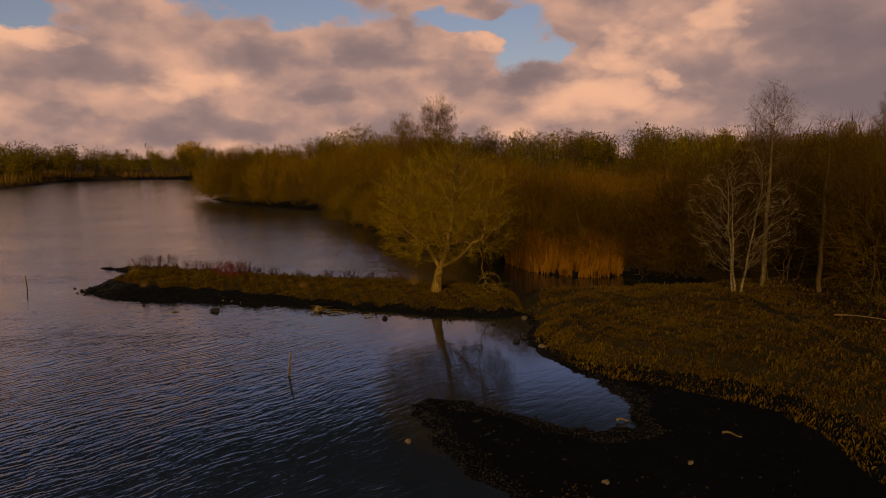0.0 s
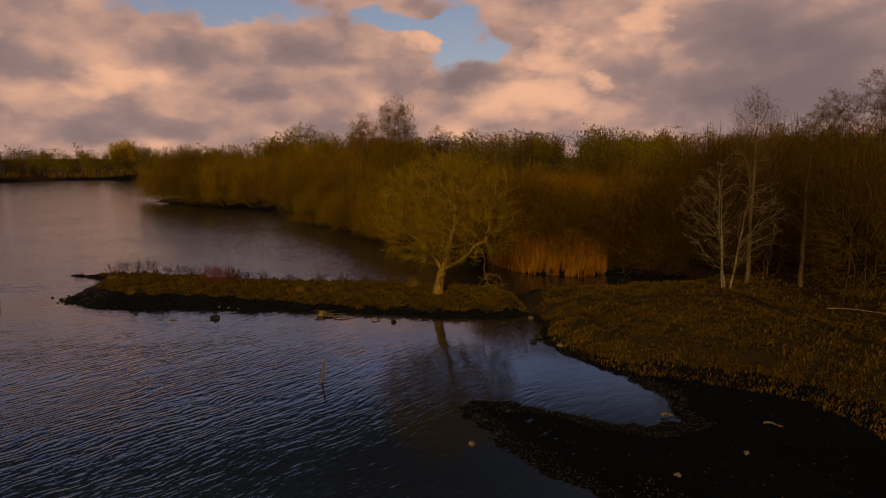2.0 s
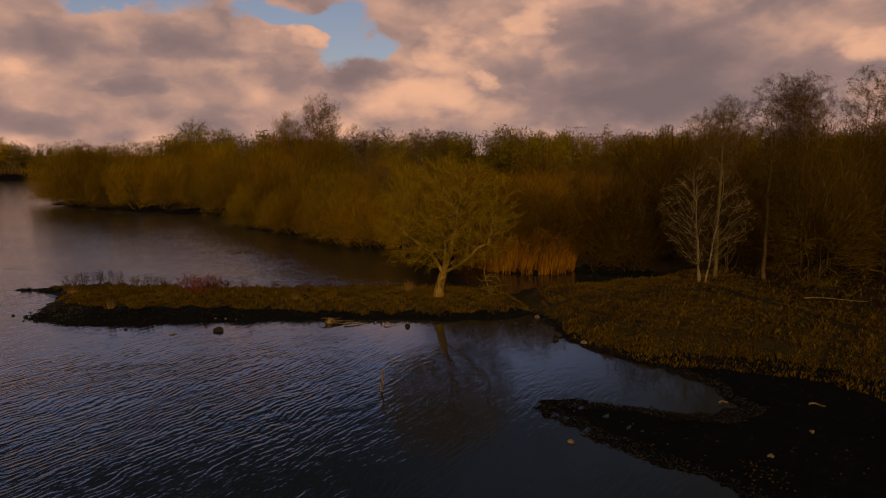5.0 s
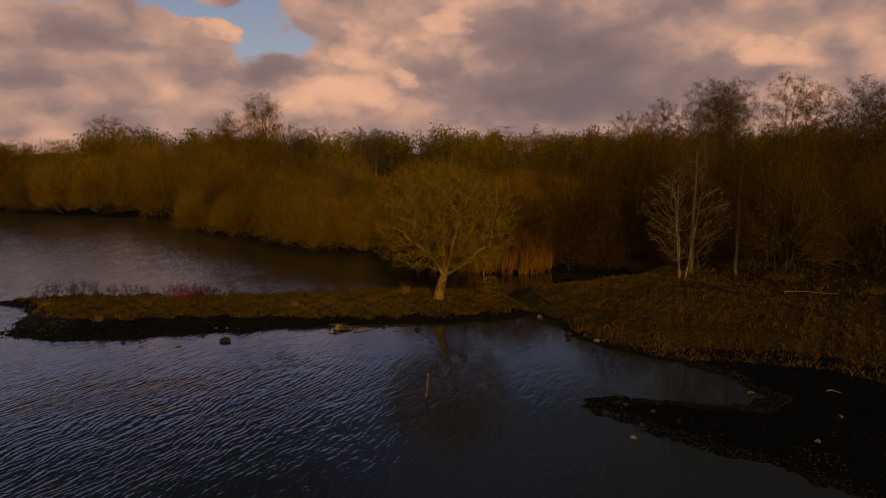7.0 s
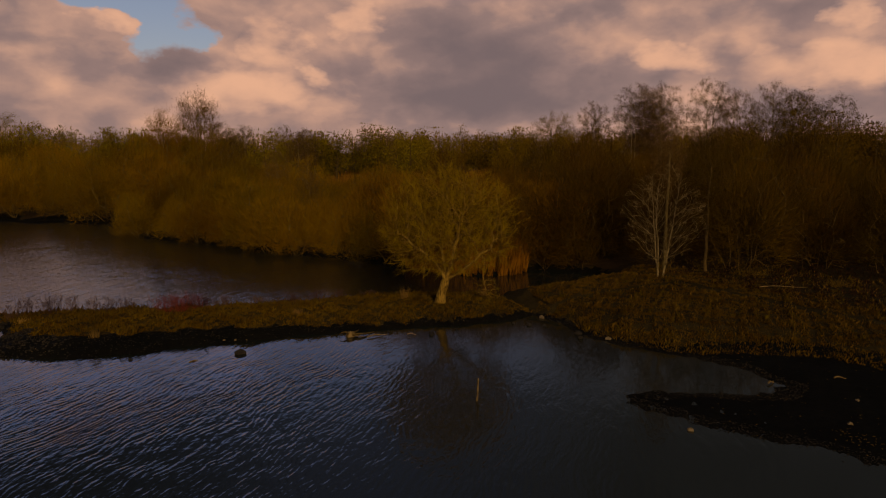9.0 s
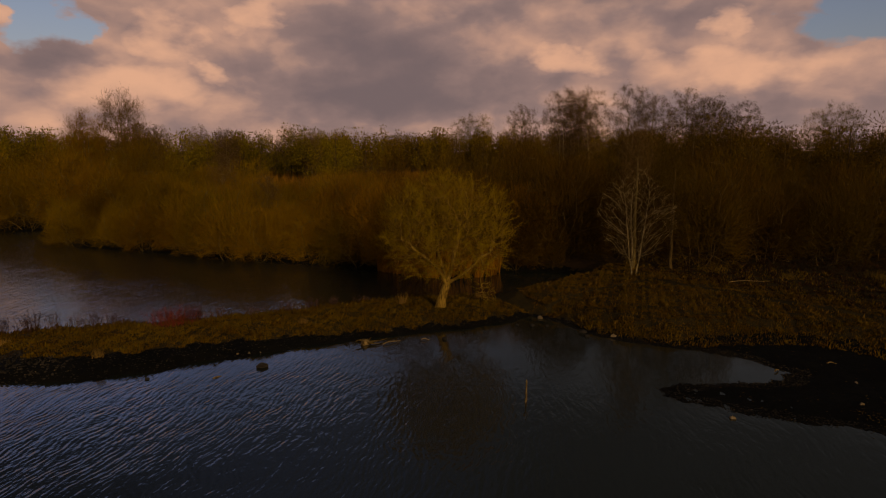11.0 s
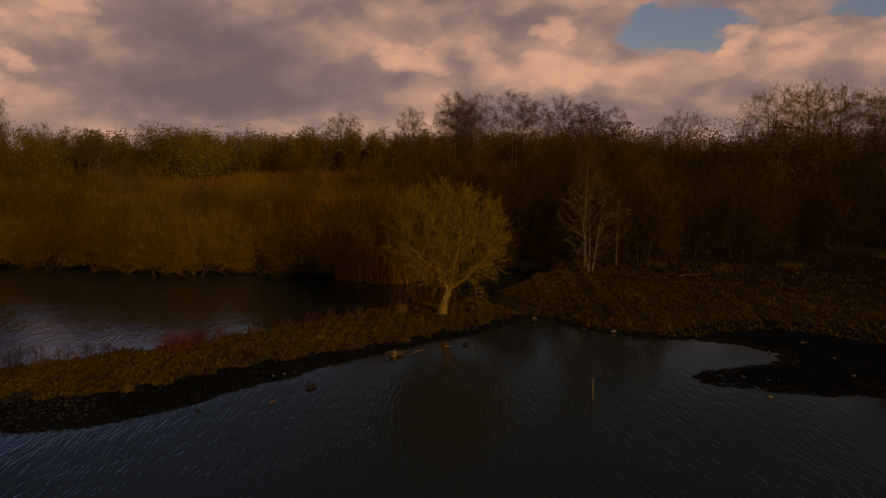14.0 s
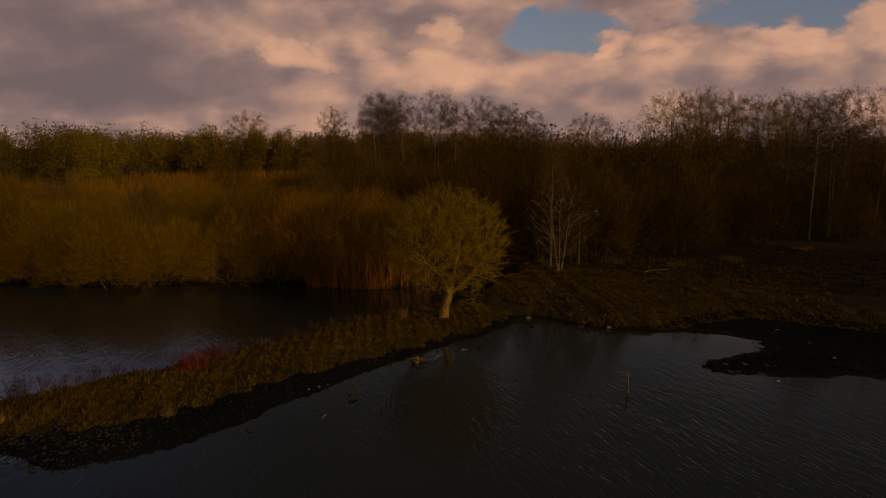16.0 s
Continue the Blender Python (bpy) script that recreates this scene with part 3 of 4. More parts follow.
# ---- kinds of bush and tree ----
def bush(seed, height, width, twig_mat, count, stem_mat, twig=0.62, thickness=0.008, name="willow_bush", label=""):
    """A dome of arching stems, with fine twigs in uneven heads all over it."""
    rng = np.random.default_rng(seed)
    goals = in_dome(rng, 130, (0, 0, height * 0.30), (width * 0.95, width * 0.95, height * 0.66), -0.42, 0.45)
    roots = [[(0, 0, -0.3)]] + [[(rng.normal(0, 0.35), rng.normal(0, 0.35), 0.1)] for _ in range(7)]
    pts, par = grow(rng, goals, roots, 0.6, 5.0, 0.6, 30, 0.05, 0.24)
    par[1:8] = 0
    rad, _ = thick(par, 0.011, 2.5)
    stout, thin = branch_meshes(pts, par, rad, 0.05)
    head = rng.normal(0, 1, (14, 3)) + np.array([0, 0, 0.6])
    head /= np.linalg.norm(head, axis=1, keepdims=True)
    v = rng.normal(0, 1, (count * 2, 3))
    v /= np.linalg.norm(v, axis=1, keepdims=True)
    v = v[v[:, 2] > -0.5][:count]
    k = len(v)
    near = ((v[:, None, :] - head[None]) ** 2).sum(2).min(1)
    out = (0.74 + 0.34 * np.exp(-near / 0.13)) * rng.uniform(0.12, 1.0, k) ** 0.42
    p = np.array([0, 0, height * 0.30]) + v * out[:, None] * np.array([width, width, height * 0.64])
    p[:, 2] = np.maximum(p[:, 2], rng.uniform(0.05, 0.5, k))
    d = v * 0.75 + rng.normal(0, 0.42, (k, 3)) + np.array([0, 0, 0.42])
    d /= np.linalg.norm(d, axis=1, keepdims=True)
    rod = rng.random(k) < 0.08
    ln = twig * rng.uniform(0.4, 1.0, k) * np.where(rod, 2.0, 1.0)
    ob = tagged(new(name), label, "bush")
    part("stem", joined(stout, thin), stem_mat, ob)
    part("crown", slivers(p, d, ln, thickness * np.where(rod, 1.7, 1.0), rng), twig_mat, ob)
    return ob


def tall_tree(seed, height, width, crown_from, bark_mat, twig_mat, count, goals_n, step, twig, thickness, tip, name, label, stems=1, trunk=None, lean=0.0, category="tree", flat_top=2.0, droop=0.25, splay=0.10, lift=0.42):
    """A tree with one or more tall stems and a fine crown."""
    rng = np.random.default_rng(seed)
    mid = (height + crown_from) / 2
    goals = in_dome(rng, goals_n, (lean * height * 0.5, 0, mid), (width, width, (height - crown_from) / 2), -1.0, 0.15)
    if flat_top:
        squeeze = np.clip(0.35 + (height - goals[:, 2]) / (height - crown_from) * flat_top, 0.35, 1.0)
        goals[:, :2] *= squeeze[:, None]
    nodes, parent = [], []
    for s in range(stems):
        a = 2.4 * s + seed
        at = -1
        for k in range(9):
            f = k / 8
            nodes.append((np.cos(a) * (0.12 + splay * width * f) * (stems > 1) + lean * height * 0.75 * f + rng.normal(0, 0.025), np.sin(a) * (0.12 + splay * width * f) * (stems > 1) + rng.normal(0, 0.025), -0.2 + f * height * 0.75))
            parent.append(at)
            at = len(nodes) - 1
    pts, par = grow(rng, goals, [[q] for q in nodes], step, 4.5, step, 50, lift, 0.16)
    par[: len(parent)] = parent
    rad, _ = thick(par, tip, 2.35)
    if trunk:
        rad[: len(parent)] = np.maximum(rad[: len(parent)], np.tile(np.linspace(trunk, trunk * 0.3, 9), stems))
    stout, thin = branch_meshes(pts, par, rad, 0.028)
    fine = spray(rng, pts, par, rad, 0.04, count, twig, thickness, droop)
    return tree_thing(name, label, category, bark_mat, twig_mat, (stout, thin, fine))


def stand(ob, x, y, turn, size=1.0, tall=1.0, z=None):
    ob.matrix_basis = Matrix.LocRotScale(on_ground(x, y, -0.05) if z is None else (x, y, z), Euler((0, 0, turn)), (size, size, size * tall))


def stand_copy(ob, x, y, turn, size=1.0, tall=1.0):
    c = copy_thing(ob, Matrix.Identity(4))
    stand(c, x, y, turn, size, tall)
    return c


rng = np.random.default_rng(11)
OLIVE = [bush(20 + k, 5.2, 2.9, SCRUB_TWIG, 7600, OLIVE_BARK, label="dense leafless olive-brown willow bush on the bank") for k in range(4)]
RUSTY = [bush(30 + k, 5.0, 2.7, RUST_TWIG, 7600, OLIVE_BARK, label="dense leafless rust-brown willow bush") for k in range(2)]
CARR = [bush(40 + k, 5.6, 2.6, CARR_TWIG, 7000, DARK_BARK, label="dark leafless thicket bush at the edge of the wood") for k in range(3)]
used = set()


def place_bush(kinds, x, y, size, tall=1.0):
    proto = kinds[int(rng.integers(len(kinds)))]
    turn = rng.uniform(0, 6.28)
    if proto.name in used:
        return stand_copy(proto, x, y, turn, size, tall)
    used.add(proto.name)
    stand(proto, x, y, turn, size, tall)
    return proto


def spread_bushes(inside, box, gap, kinds, size, tries):
    """Bushes at random places, a gap apart, where inside() allows them."""
    x0, y0, x1, y1 = box
    done = []
    for _ in range(tries):
        x, y = rng.uniform(x0, x1), rng.uniform(y0, y1)
        if not inside(x, y) or any((x - a) ** 2 + (y - c) ** 2 < gap * gap for a, c in done):
            continue
        done.append((x, y))
        place_bush(kinds, x, y, size * rng.uniform(0.8, 1.2), rng.uniform(0.88, 1.1))
    return done


def land(x, y):
    return float(shore(np.array([x]), np.array([y]))[0])


# bushes that lean over the north bank, then the thicket behind
spread_bushes(lambda x, y: -0.3 < land(x, y) < 0.5 and y > 38.5 and x < 5, (-11, 37, 6, 67), 2.3, OLIVE, 0.86, 1600)
spread_bushes(lambda x, y: 0.9 < land(x, y) < 2.9 and y > 37.5 and x < 5, (-11, 37, 6, 67), 2.4, OLIVE, 0.92, 1200)
spread_bushes(lambda x, y: land(x, y) > 2.6 and x < 6, (-8, 42, 6, 76), 3.7, OLIVE, 1.06, 700)
spread_bushes(lambda x, y: land(x, y) > 2.6 and x < 14 - (y - 40) * 0.1, (6, 44, 14, 76), 3.9, OLIVE + RUSTY, 0.88, 400)
spread_bushes(lambda x, y: -0.2 < land(x, y) < 3.0, (-40, 74, -4, 112), 3.5, OLIVE, 1.3, 1600)
for x, y in ((-36.6, 104.6), (-34.2, 101.4), (-31.4, 97.8)):
    place_bush(OLIVE, x, y, 1.1)
spread_bushes(lambda x, y: 3.0 < land(x, y) < 16, (-40, 74, 2, 118), 5.0, OLIVE, 1.6, 900)
spread_bushes(lambda x, y: land(x, y) > 1.0, (4.0, 34.0, 16, 46), 2.3, RUSTY, 0.96, 500)
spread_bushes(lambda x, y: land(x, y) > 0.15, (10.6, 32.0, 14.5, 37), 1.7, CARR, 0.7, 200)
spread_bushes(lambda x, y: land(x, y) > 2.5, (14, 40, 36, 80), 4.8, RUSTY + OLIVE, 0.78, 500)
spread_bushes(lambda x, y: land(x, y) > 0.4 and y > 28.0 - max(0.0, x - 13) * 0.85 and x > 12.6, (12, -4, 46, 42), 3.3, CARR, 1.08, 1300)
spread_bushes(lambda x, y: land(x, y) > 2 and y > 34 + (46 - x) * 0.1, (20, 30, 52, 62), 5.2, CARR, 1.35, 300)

# ---- birches and other single trees ----
WHITE = tall_tree(3, 6.1, 2.2, 0.7, BIRCH_BARK, PURPLE_TWIG, 7000, 900, 0.22, 0.34, 0.0028, 0.0036, "birch_tree", "slender pale birch with splayed lit stems at the grass edge", stems=3, trunk=0.05, splay=0.26, lift=0.95)
stand(WHITE, 12.0, 25.4, 0.3)
TALL = tall_tree(4, 8.7, 1.05, 4.6, OLIVE_BARK, PURPLE_TWIG, 5200, 560, 0.22, 0.42, 0.0038, 0.0035, "birch_tree", "tall thin leafless birch behind the rough grass", trunk=0.12)
stand(TALL, 13.65, 26.6, 1.0)
THIRD = tall_tree(6, 7.3, 1.3, 2.2, DARK_BARK, CARR_TWIG, 6000, 560, 0.22, 0.40, 0.0042, 0.004, "alder_tree", "dark leafless alder with old cones at the wood edge", trunk=0.11)
stand(THIRD, 15.2, 25.2, 2.0)

GROVE = [tall_tree(50 + k, 15.4, 3.2, 4.8, BIRCH_BARK, PURPLE_TWIG, 13000, 640, 0.45, 0.5, 0.0125, 0.0085, "birch_tree", "tall silver birch with a white stem and purple-brown twigs", stems=1 + k % 2, trunk=0.095, lean=0.04 * k, flat_top=0, droop=-0.15) for k in range(3)]
ROUND = tall_tree(60, 14.5, 5.2, 4.0, DARK_BARK, WOOD_TWIG, 13000, 460, 0.6, 0.7, 0.015, 0.0095, "round_tree", "broad leafless tree with a rounded olive crown", stems=3, trunk=0.15, flat_top=0)
POPLAR = tall_tree(61, 13.0, 2.5, 4.0, OLIVE_BARK, SCRUB_TWIG, 11000, 420, 0.5, 0.7, 0.011, 0.008, "poplar_tree", "upright leafless tree standing above the thicket", stems=3, trunk=0.16, flat_top=0, droop=0.7)
stand(ROUND, 96.9, 136.4, 0.0, 1.2)
stand_copy(ROUND, -34.9, 284.0, 1.0, 1.5)
stand_copy(ROUND, -24.0, 280.0, 2.0, 1.2)
stand(POPLAR, -0.3, 84.7, 0.0, 1.08)
stand_copy(POPLAR, -4.3, 83.1, 1.2, 0.9)
for k, (x, y, size) in enumerate([(53.3, 74.9, 0.92), (53.2, 66.5, 1.04), (55.4, 63.1, 1.02), (59.3, 70.4, 1.06), (61.9, 61.9, 1.08), (69.6, 57.8, 1.05), (66.8, 51.8, 0.95), (72.7, 50.3, 0.92), (57.5, 67.5, 0.98), (65.0, 60.0, 1.0), (70.0, 54.5, 0.96)]):
    if k < 3:
        stand(GROVE[k], x, y, k * 1.3, size)
    else:
        stand_copy(GROVE[k % 3], x, y, k * 1.3, size)
for k, (x, y, size) in enumerate([(97.9, 33.1, 1.25), (100.5, 28.0, 1.3), (101.9, 24.4, 1.25), (102.4, 18.9, 1.2), (99.5, 14.5, 1.2), (94.8, 47.3, 1.0)]):
    stand_copy(ROUND, x, y, k * 1.1, size * 0.95, 1.05)
for k, (x, y, size) in enumerate([(63.0, 158.0, 0.85), (28.8, 148.0, 0.85), (33.0, 146.0, 0.8), (18.0, 140.0, 0.82), (24.0, 118.0, 0.72), (8.0, 112.0, 0.75), (10.0, 114.0, 0.7), (45.0, 140.0, 0.85), (14.0, 92.0, 0.62), (40.0, 118.0, 0.7), (2.0, 60.0, 0.45), (1.2, 49.5, 0.36)]):
    stand_copy(GROVE[k % 3], x, y, k * 1.7, size)
for k, (x, y, size) in enumerate([(35.2, 11.6, 1.0), (38.5, 10.1, 1.02), (40.6, 6.8, 1.05), (43.5, 13.6, 1.0), (46.5, 8.6, 1.1), (37.0, 4.0, 1.05)]):
    stand_copy(GROVE[k % 3], x, y, k * 2.1, size * 0.74, 1.08)


# ---- far woods ----
def far_wood(name, seed, places, twig_mat, label, count=480, twig=0.045, thickness=0.0045):
    """Many far trees in one piece: stems, limbs and crowns of twigs in uneven heads."""
    r = np.random.default_rng(seed)
    p0, p1, ra, rb = [], [], [], []
    sp, sd, sl, sw = [], [], [], []
    for x, y, h in places:
        foot = np.array([x, y, on_ground(x, y)[2]])
        top = foot + np.array([r.normal(0, 0.4), r.normal(0, 0.4), h * 0.85])
        p0.append(foot), p1.append(top), ra.append(0.016 * h), rb.append(0.005 * h)
        wid = h * r.uniform(0.22, 0.36)
        head = r.normal(0, 1, (11, 3))
        head *= (r.uniform(0.45, 0.85, 11) / np.linalg.norm(head, axis=1))[:, None]
        centre, size = foot + np.array([0, 0, h * 0.54]), np.array([wid, wid, h * 0.44])
        for g in head[:8]:
            a = foot + (top - foot) * r.uniform(0.25, 0.7)
            p0.append(a), p1.append(centre + g * size), ra.append(0.006 * h), rb.append(0.002 * h)
        v = head[r.integers(0, 11, count)] + np.clip(r.normal(0, 0.22, (count, 3)), -0.32, 0.32)
        d = v * 0.6 + r.normal(0, 0.6, (count, 3)) + np.array([0, 0, 0.2])
        d /= np.linalg.norm(d, axis=1, keepdims=True)
        sp.append(centre + v * size), sd.append(d), sl.append(r.uniform(0.5, 1.3, count) * twig * h), sw.append(np.full(count, thickness * h))
    ob = tagged(new(name), label, "wood", kind="stuff")
    part("stems", tubes(np.array(p0), np.array(p1), np.array(ra), np.array(rb), 3), DARK_BARK, ob)
    part("crowns", slivers(np.concatenate(sp), np.concatenate(sd), np.concatenate(sl), np.concatenate(sw), r), twig_mat, ob)
    return ob


def band(r, az0, az1, d0, d1, count, h0, h1):
    out = []
    for _ in range(count):
        a, d = radians(r.uniform(az0, az1)), r.uniform(d0, d1)
        x, y = d * math.sin(a), d * math.cos(a)
        if land(x, y) > 2:
            out.append((x, y, r.uniform(h0, h1)))
    return out


def far_house():
    """A long low building among the far trees: dark boards below, a pale strip above, and a roof."""
    ob = tagged(new("house"), "low far house with a pale upper wall and dark roof", "house")

    def box(x0, x1, y0, y1, z0, z1):
        v = [(x, y, z) for z in (z0, z1) for x, y in ((x0, y0), (x1, y0), (x1, y1), (x0, y1))]
        return np.array(v), [(0, 3, 2, 1), (4, 5, 6, 7), (0, 1, 5, 4), (1, 2, 6, 5), (2, 3, 7, 6), (3, 0, 4, 7)]

    part("lower_wall", box(-3, 3, -2, 2, -0.5, 3.6), DARK_BARK, ob)
    part("upper_wall", box(-3.02, 3.02, -2.02, 2.02, 3.6, 4.7), PALE_STONE, ob, "pale boarded upper wall")
    v = np.array([(-3.3, -2.4, 4.7), (3.3, -2.4, 4.7), (3.3, 2.4, 4.7), (-3.3, 2.4, 4.7), (-3.3, 0, 5.5), (3.3, 0, 5.5)])
    part("roof", (v, [(0, 1, 5, 4), (2, 3, 4, 5), (0, 4, 3), (1, 2, 5), (0, 3, 2, 1)]), DARK_BARK, ob)
    for x in (-1.8, 0.0, 1.8):
        part("window", box(x - 0.35, x + 0.35, -2.06, -2.03, 3.85, 4.45), DARK_BARK, ob)
    ob.matrix_basis = pose(*on_ground(-86.0, 243.0), 0, 0, 18)


far_house()
GOLD_TWIG = plant("golden_twigs", (0.42, 0.27, 0.015), (0.58, 0.38, 0.022), (0.50, 0.28, 0.015), scale=0.2)
GOLD = tall_tree(66, 12.0, 6.2, 2.0, DARK_BARK, GOLD_TWIG, 12000, 300, 0.9, 1.1, 0.045, 0.012, "golden_tree", "broad golden-twigged willow among the far trees", stems=3, trunk=0.3, flat_top=0)
stand(GOLD, -94.0, 246.0, 0.4)

r = np.random.default_rng(77)
far_wood("far_thicket", 5, band(r, -46, -12, 203, 262, 260, 3.5, 6.5), WOOD_TWIG, "low dark thicket along the far shore", 340, 0.07, 0.018)
far_wood("far_wood", 1, band(r, -46, -12, 212, 300, 360, 7.5, 11.5), WOOD_TWIG, "dark leafless woodland along the far shore", 480, 0.06, 0.0105)
far_wood("far_wood", 2, band(r, -16, 24, 122, 180, 220, 9.5, 12.5), WOOD_TWIG, "leafless olive-brown woodland behind the thicket", 850, 0.045, 0.0078)
far_wood("far_wood", 3, band(r, 22, 62, 160, 200, 210, 11, 14), WOOD_TWIG, "leafless olive-brown woodland beyond the reed field", 850, 0.045, 0.0078)
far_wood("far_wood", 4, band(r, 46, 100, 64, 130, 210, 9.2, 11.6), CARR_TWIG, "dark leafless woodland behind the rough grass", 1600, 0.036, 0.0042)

# ---- reeds ----
def reeds(name, label, places, height, seed, material=REED, thickness=0.007):
    r = np.random.default_rng(seed)
    xy = np.array(places)
    p = np.column_stack([xy, ground_height(xy[:, 0], xy[:, 1]) - 0.1])
    k = len(p)
    d = r.normal(0, 0.09, (k, 3)) + np.array([0.03, 0, 1])
    d /= np.linalg.norm(d, axis=1, keepdims=True)
    ln = height * r.uniform(0.35, 1.15, k) * (1 + 0.16 * rough(p[:, 0], p[:, 1], 2.3) + 0.14 * rough(p[:, 0], p[:, 1], 0.8))
    stalks = blades(p, d, ln, np.full(k, thickness), np.stack([r.normal(0.06, 0.06, k), r.normal(0, 0.06, k), np.zeros(k)], 1), r)
    sel = r.random(k) < 0.6
    tip = p[sel] + d[sel] * (ln[sel] * 0.9)[:, None]
    plume = spikes(tip, d[sel] + np.array([0.25, 0.1, 0]), np.full(sel.sum(), 0.3), np.full(sel.sum(), 0.022))
    ob = tagged(new(name), label, "reeds", kind="stuff")
    part("stalks", stalks, material, ob)
    part("plumes", plume, material, ob)
    return ob


def scatter(r, count, box, inside, more=4):
    x = r.uniform(box[0], box[2], count * more)
    y = r.uniform(box[1], box[3], count * more)
    ok = inside(x, y)
    return list(zip(x[ok][:count], y[ok][:count]))


r = np.random.default_rng(5)
reeds("reed_bed", "stand of dry orange-brown reeds along the inlet", scatter(r, 15000, (3.5, 32.5, 11.5, 39), lambda x, y: (shore(x, y) > -0.15) & (shore(x, y) < 2.6) & (x > 3.2) & (x < 9.8) & (rough(x, y, 0.9) > -0.25) & (rough(x, y, 0.35) > -0.6)), 1.3, 1)
reeds("reed_bed", "wide field of dry orange reeds between thicket and wood", scatter(r, 22000, (14, 72, 120, 185), lambda x, y: (y - 0.45 * x > 52) & (np.hypot(x, y) < 165)), 2.6, 2, FIELD_REED, 0.02)
reeds("reed_bed", "fringe of pale reeds along the far shore", scatter(r, 9000, (-135, 140, -60, 250), lambda x, y: (shore(x, y) > -0.5) & (shore(x, y) < 7)), 2.2, 3, DRY, 0.016)


# ---- grass and herbs ----
def turf(name, label, category, places, height, seed, material, width=0.011, lean=0.35, tufted=0.2):
    r = np.random.default_rng(seed)
    xy = np.array(places)
    z = ground_height(xy[:, 0], xy[:, 1])
    p = np.column_stack([xy, z - 0.02])
    k = len(p)
    d = r.normal(0, lean, (k, 3)) + np.array([0, 0, 1])
    d /= np.linalg.norm(d, axis=1, keepdims=True)
    patch = 0.62 + 0.34 * rough(xy[:, 0], xy[:, 1], 1.9) + tufted * rough(xy[:, 0], xy[:, 1], 0.55)
    ln = height * np.clip(patch, 0.3, 1.5) * r.uniform(0.5, 1.1, k)
    mesh = blades(p, d, ln, np.full(k, width), np.stack([r.normal(0.1, 0.2, k), r.normal(0, 0.2, k), np.full(k, -0.1)], 1), r)
    ob = mesh_object(name, *mesh, material)
    return tagged(ob, label, category, kind="stuff")


def on_spit(x, y):
    return (shore(x, y) > stony(x, y)) & (x < 3.3) & (y > 24) & (y < 37)


def on_east(x, y):
    return (signed(EAST, x, y) > 0.0) & (shore(x, y) > 0.5)


r = np.random.default_rng(9)
turf("grass", "short olive-brown grass and herbs covering the spit", "grass", scatter(r, 100000, (-18, 24.5, 3.4, 36), on_spit), 0.17, 1, GRASS, 0.006, 0.45, 0.4)
turf("grass", "rough rusty grass on the low land", "grass", scatter(r, 125000, (3.2, 11, 17, 28.4), lambda x, y: on_east(x, y) & (x < 14.5 + 0.8 * rough(x, y, 2.0))), 0.17, 2, RUST_GRASS, 0.005, 0.5, 0.34)
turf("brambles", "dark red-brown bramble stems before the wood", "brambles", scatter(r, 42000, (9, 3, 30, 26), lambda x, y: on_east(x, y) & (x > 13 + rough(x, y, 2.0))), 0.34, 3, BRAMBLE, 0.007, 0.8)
turf("grass", "mossy olive grass tufts at the mud's edge", "grass", scatter(r, 9000, (3, 9, 11, 25), lambda x, y: (np.abs(signed(EAST, x, y)) < 0.8) & (shore(x, y) > 0.3)), 0.22, 4, GRASS, 0.007)


turf("dry_stalks", "thin pale dry stalks standing in the spit's grass", "grass", scatter(r, 6500, (-18, 24.5, 3.4, 36), lambda x, y: on_spit(x, y) & (rough(x, y, 2.4) > -0.2)), 0.30, 5, DRY, 0.005, 0.25)
turf("herbs", "dark rusty herbs along the back of the spit", "herbs", scatter(r, 9000, (-17, 25, 3.4, 36), lambda x, y: on_spit(x, y) & (y > 29.3 - 0.24 * x) | on_spit(x, y) & (rough(x + 5, y, 1.7) > 0.5)), 0.30, 8, RUST_GRASS, 0.006, 0.4, 0.5)
turf("sedge", "olive sedge clumps in the spit's grass", "grass", scatter(r, 8000, (-17, 24.5, 3.4, 36), lambda x, y: on_spit(x, y) & (rough(x, y + 2, 0.9) > 0.4)), 0.26, 9, GRASS, 0.006, 0.35, 0.4)
turf("dry_stalks", "thin pale dry stalks standing in the rough grass", "grass", scatter(r, 6500, (3.2, 11, 20, 28.4), lambda x, y: on_east(x, y) & (rough(x, y, 2.4) > -0.3)), 0.30, 6, DRY, 0.004, 0.3)
turf("sedge", "dark olive sedge clumps in the rough grass", "grass", scatter(r, 16000, (3.2, 11, 20, 28.4), lambda x, y: on_east(x, y) & (rough(x + 3, y, 1.3) > 0.35)), 0.25, 7, GRASS, 0.006, 0.4, 0.4)


# ---- small things on the spit and in the water ----
def lump(rng, size, flat=0.65, rings=5, around=8):
    """A worn, uneven stone that sits on z = 0."""
    verts, faces = [], []
    a = rng.uniform(0, 6.28)
    for i in range(rings + 1):
        ph = np.pi * i / rings
        for j in range(around):
            th = 2 * np.pi * j / around
            rr = size * (1 + 0.22 * np.sin(3 * th + a) * np.sin(ph) + rng.normal(0, 0.09))
            verts.append((rr * np.sin(ph) * np.cos(th), 0.8 * rr * np.sin(ph) * np.sin(th), flat * rr * np.cos(ph) + flat * size * 0.5))
    for i in range(rings):
        for j in range(around):
            k = (j + 1) % around
            faces.append((i * around + j, (i + 1) * around + j, (i + 1) * around + k, i * around + k))
    return np.array(verts), faces


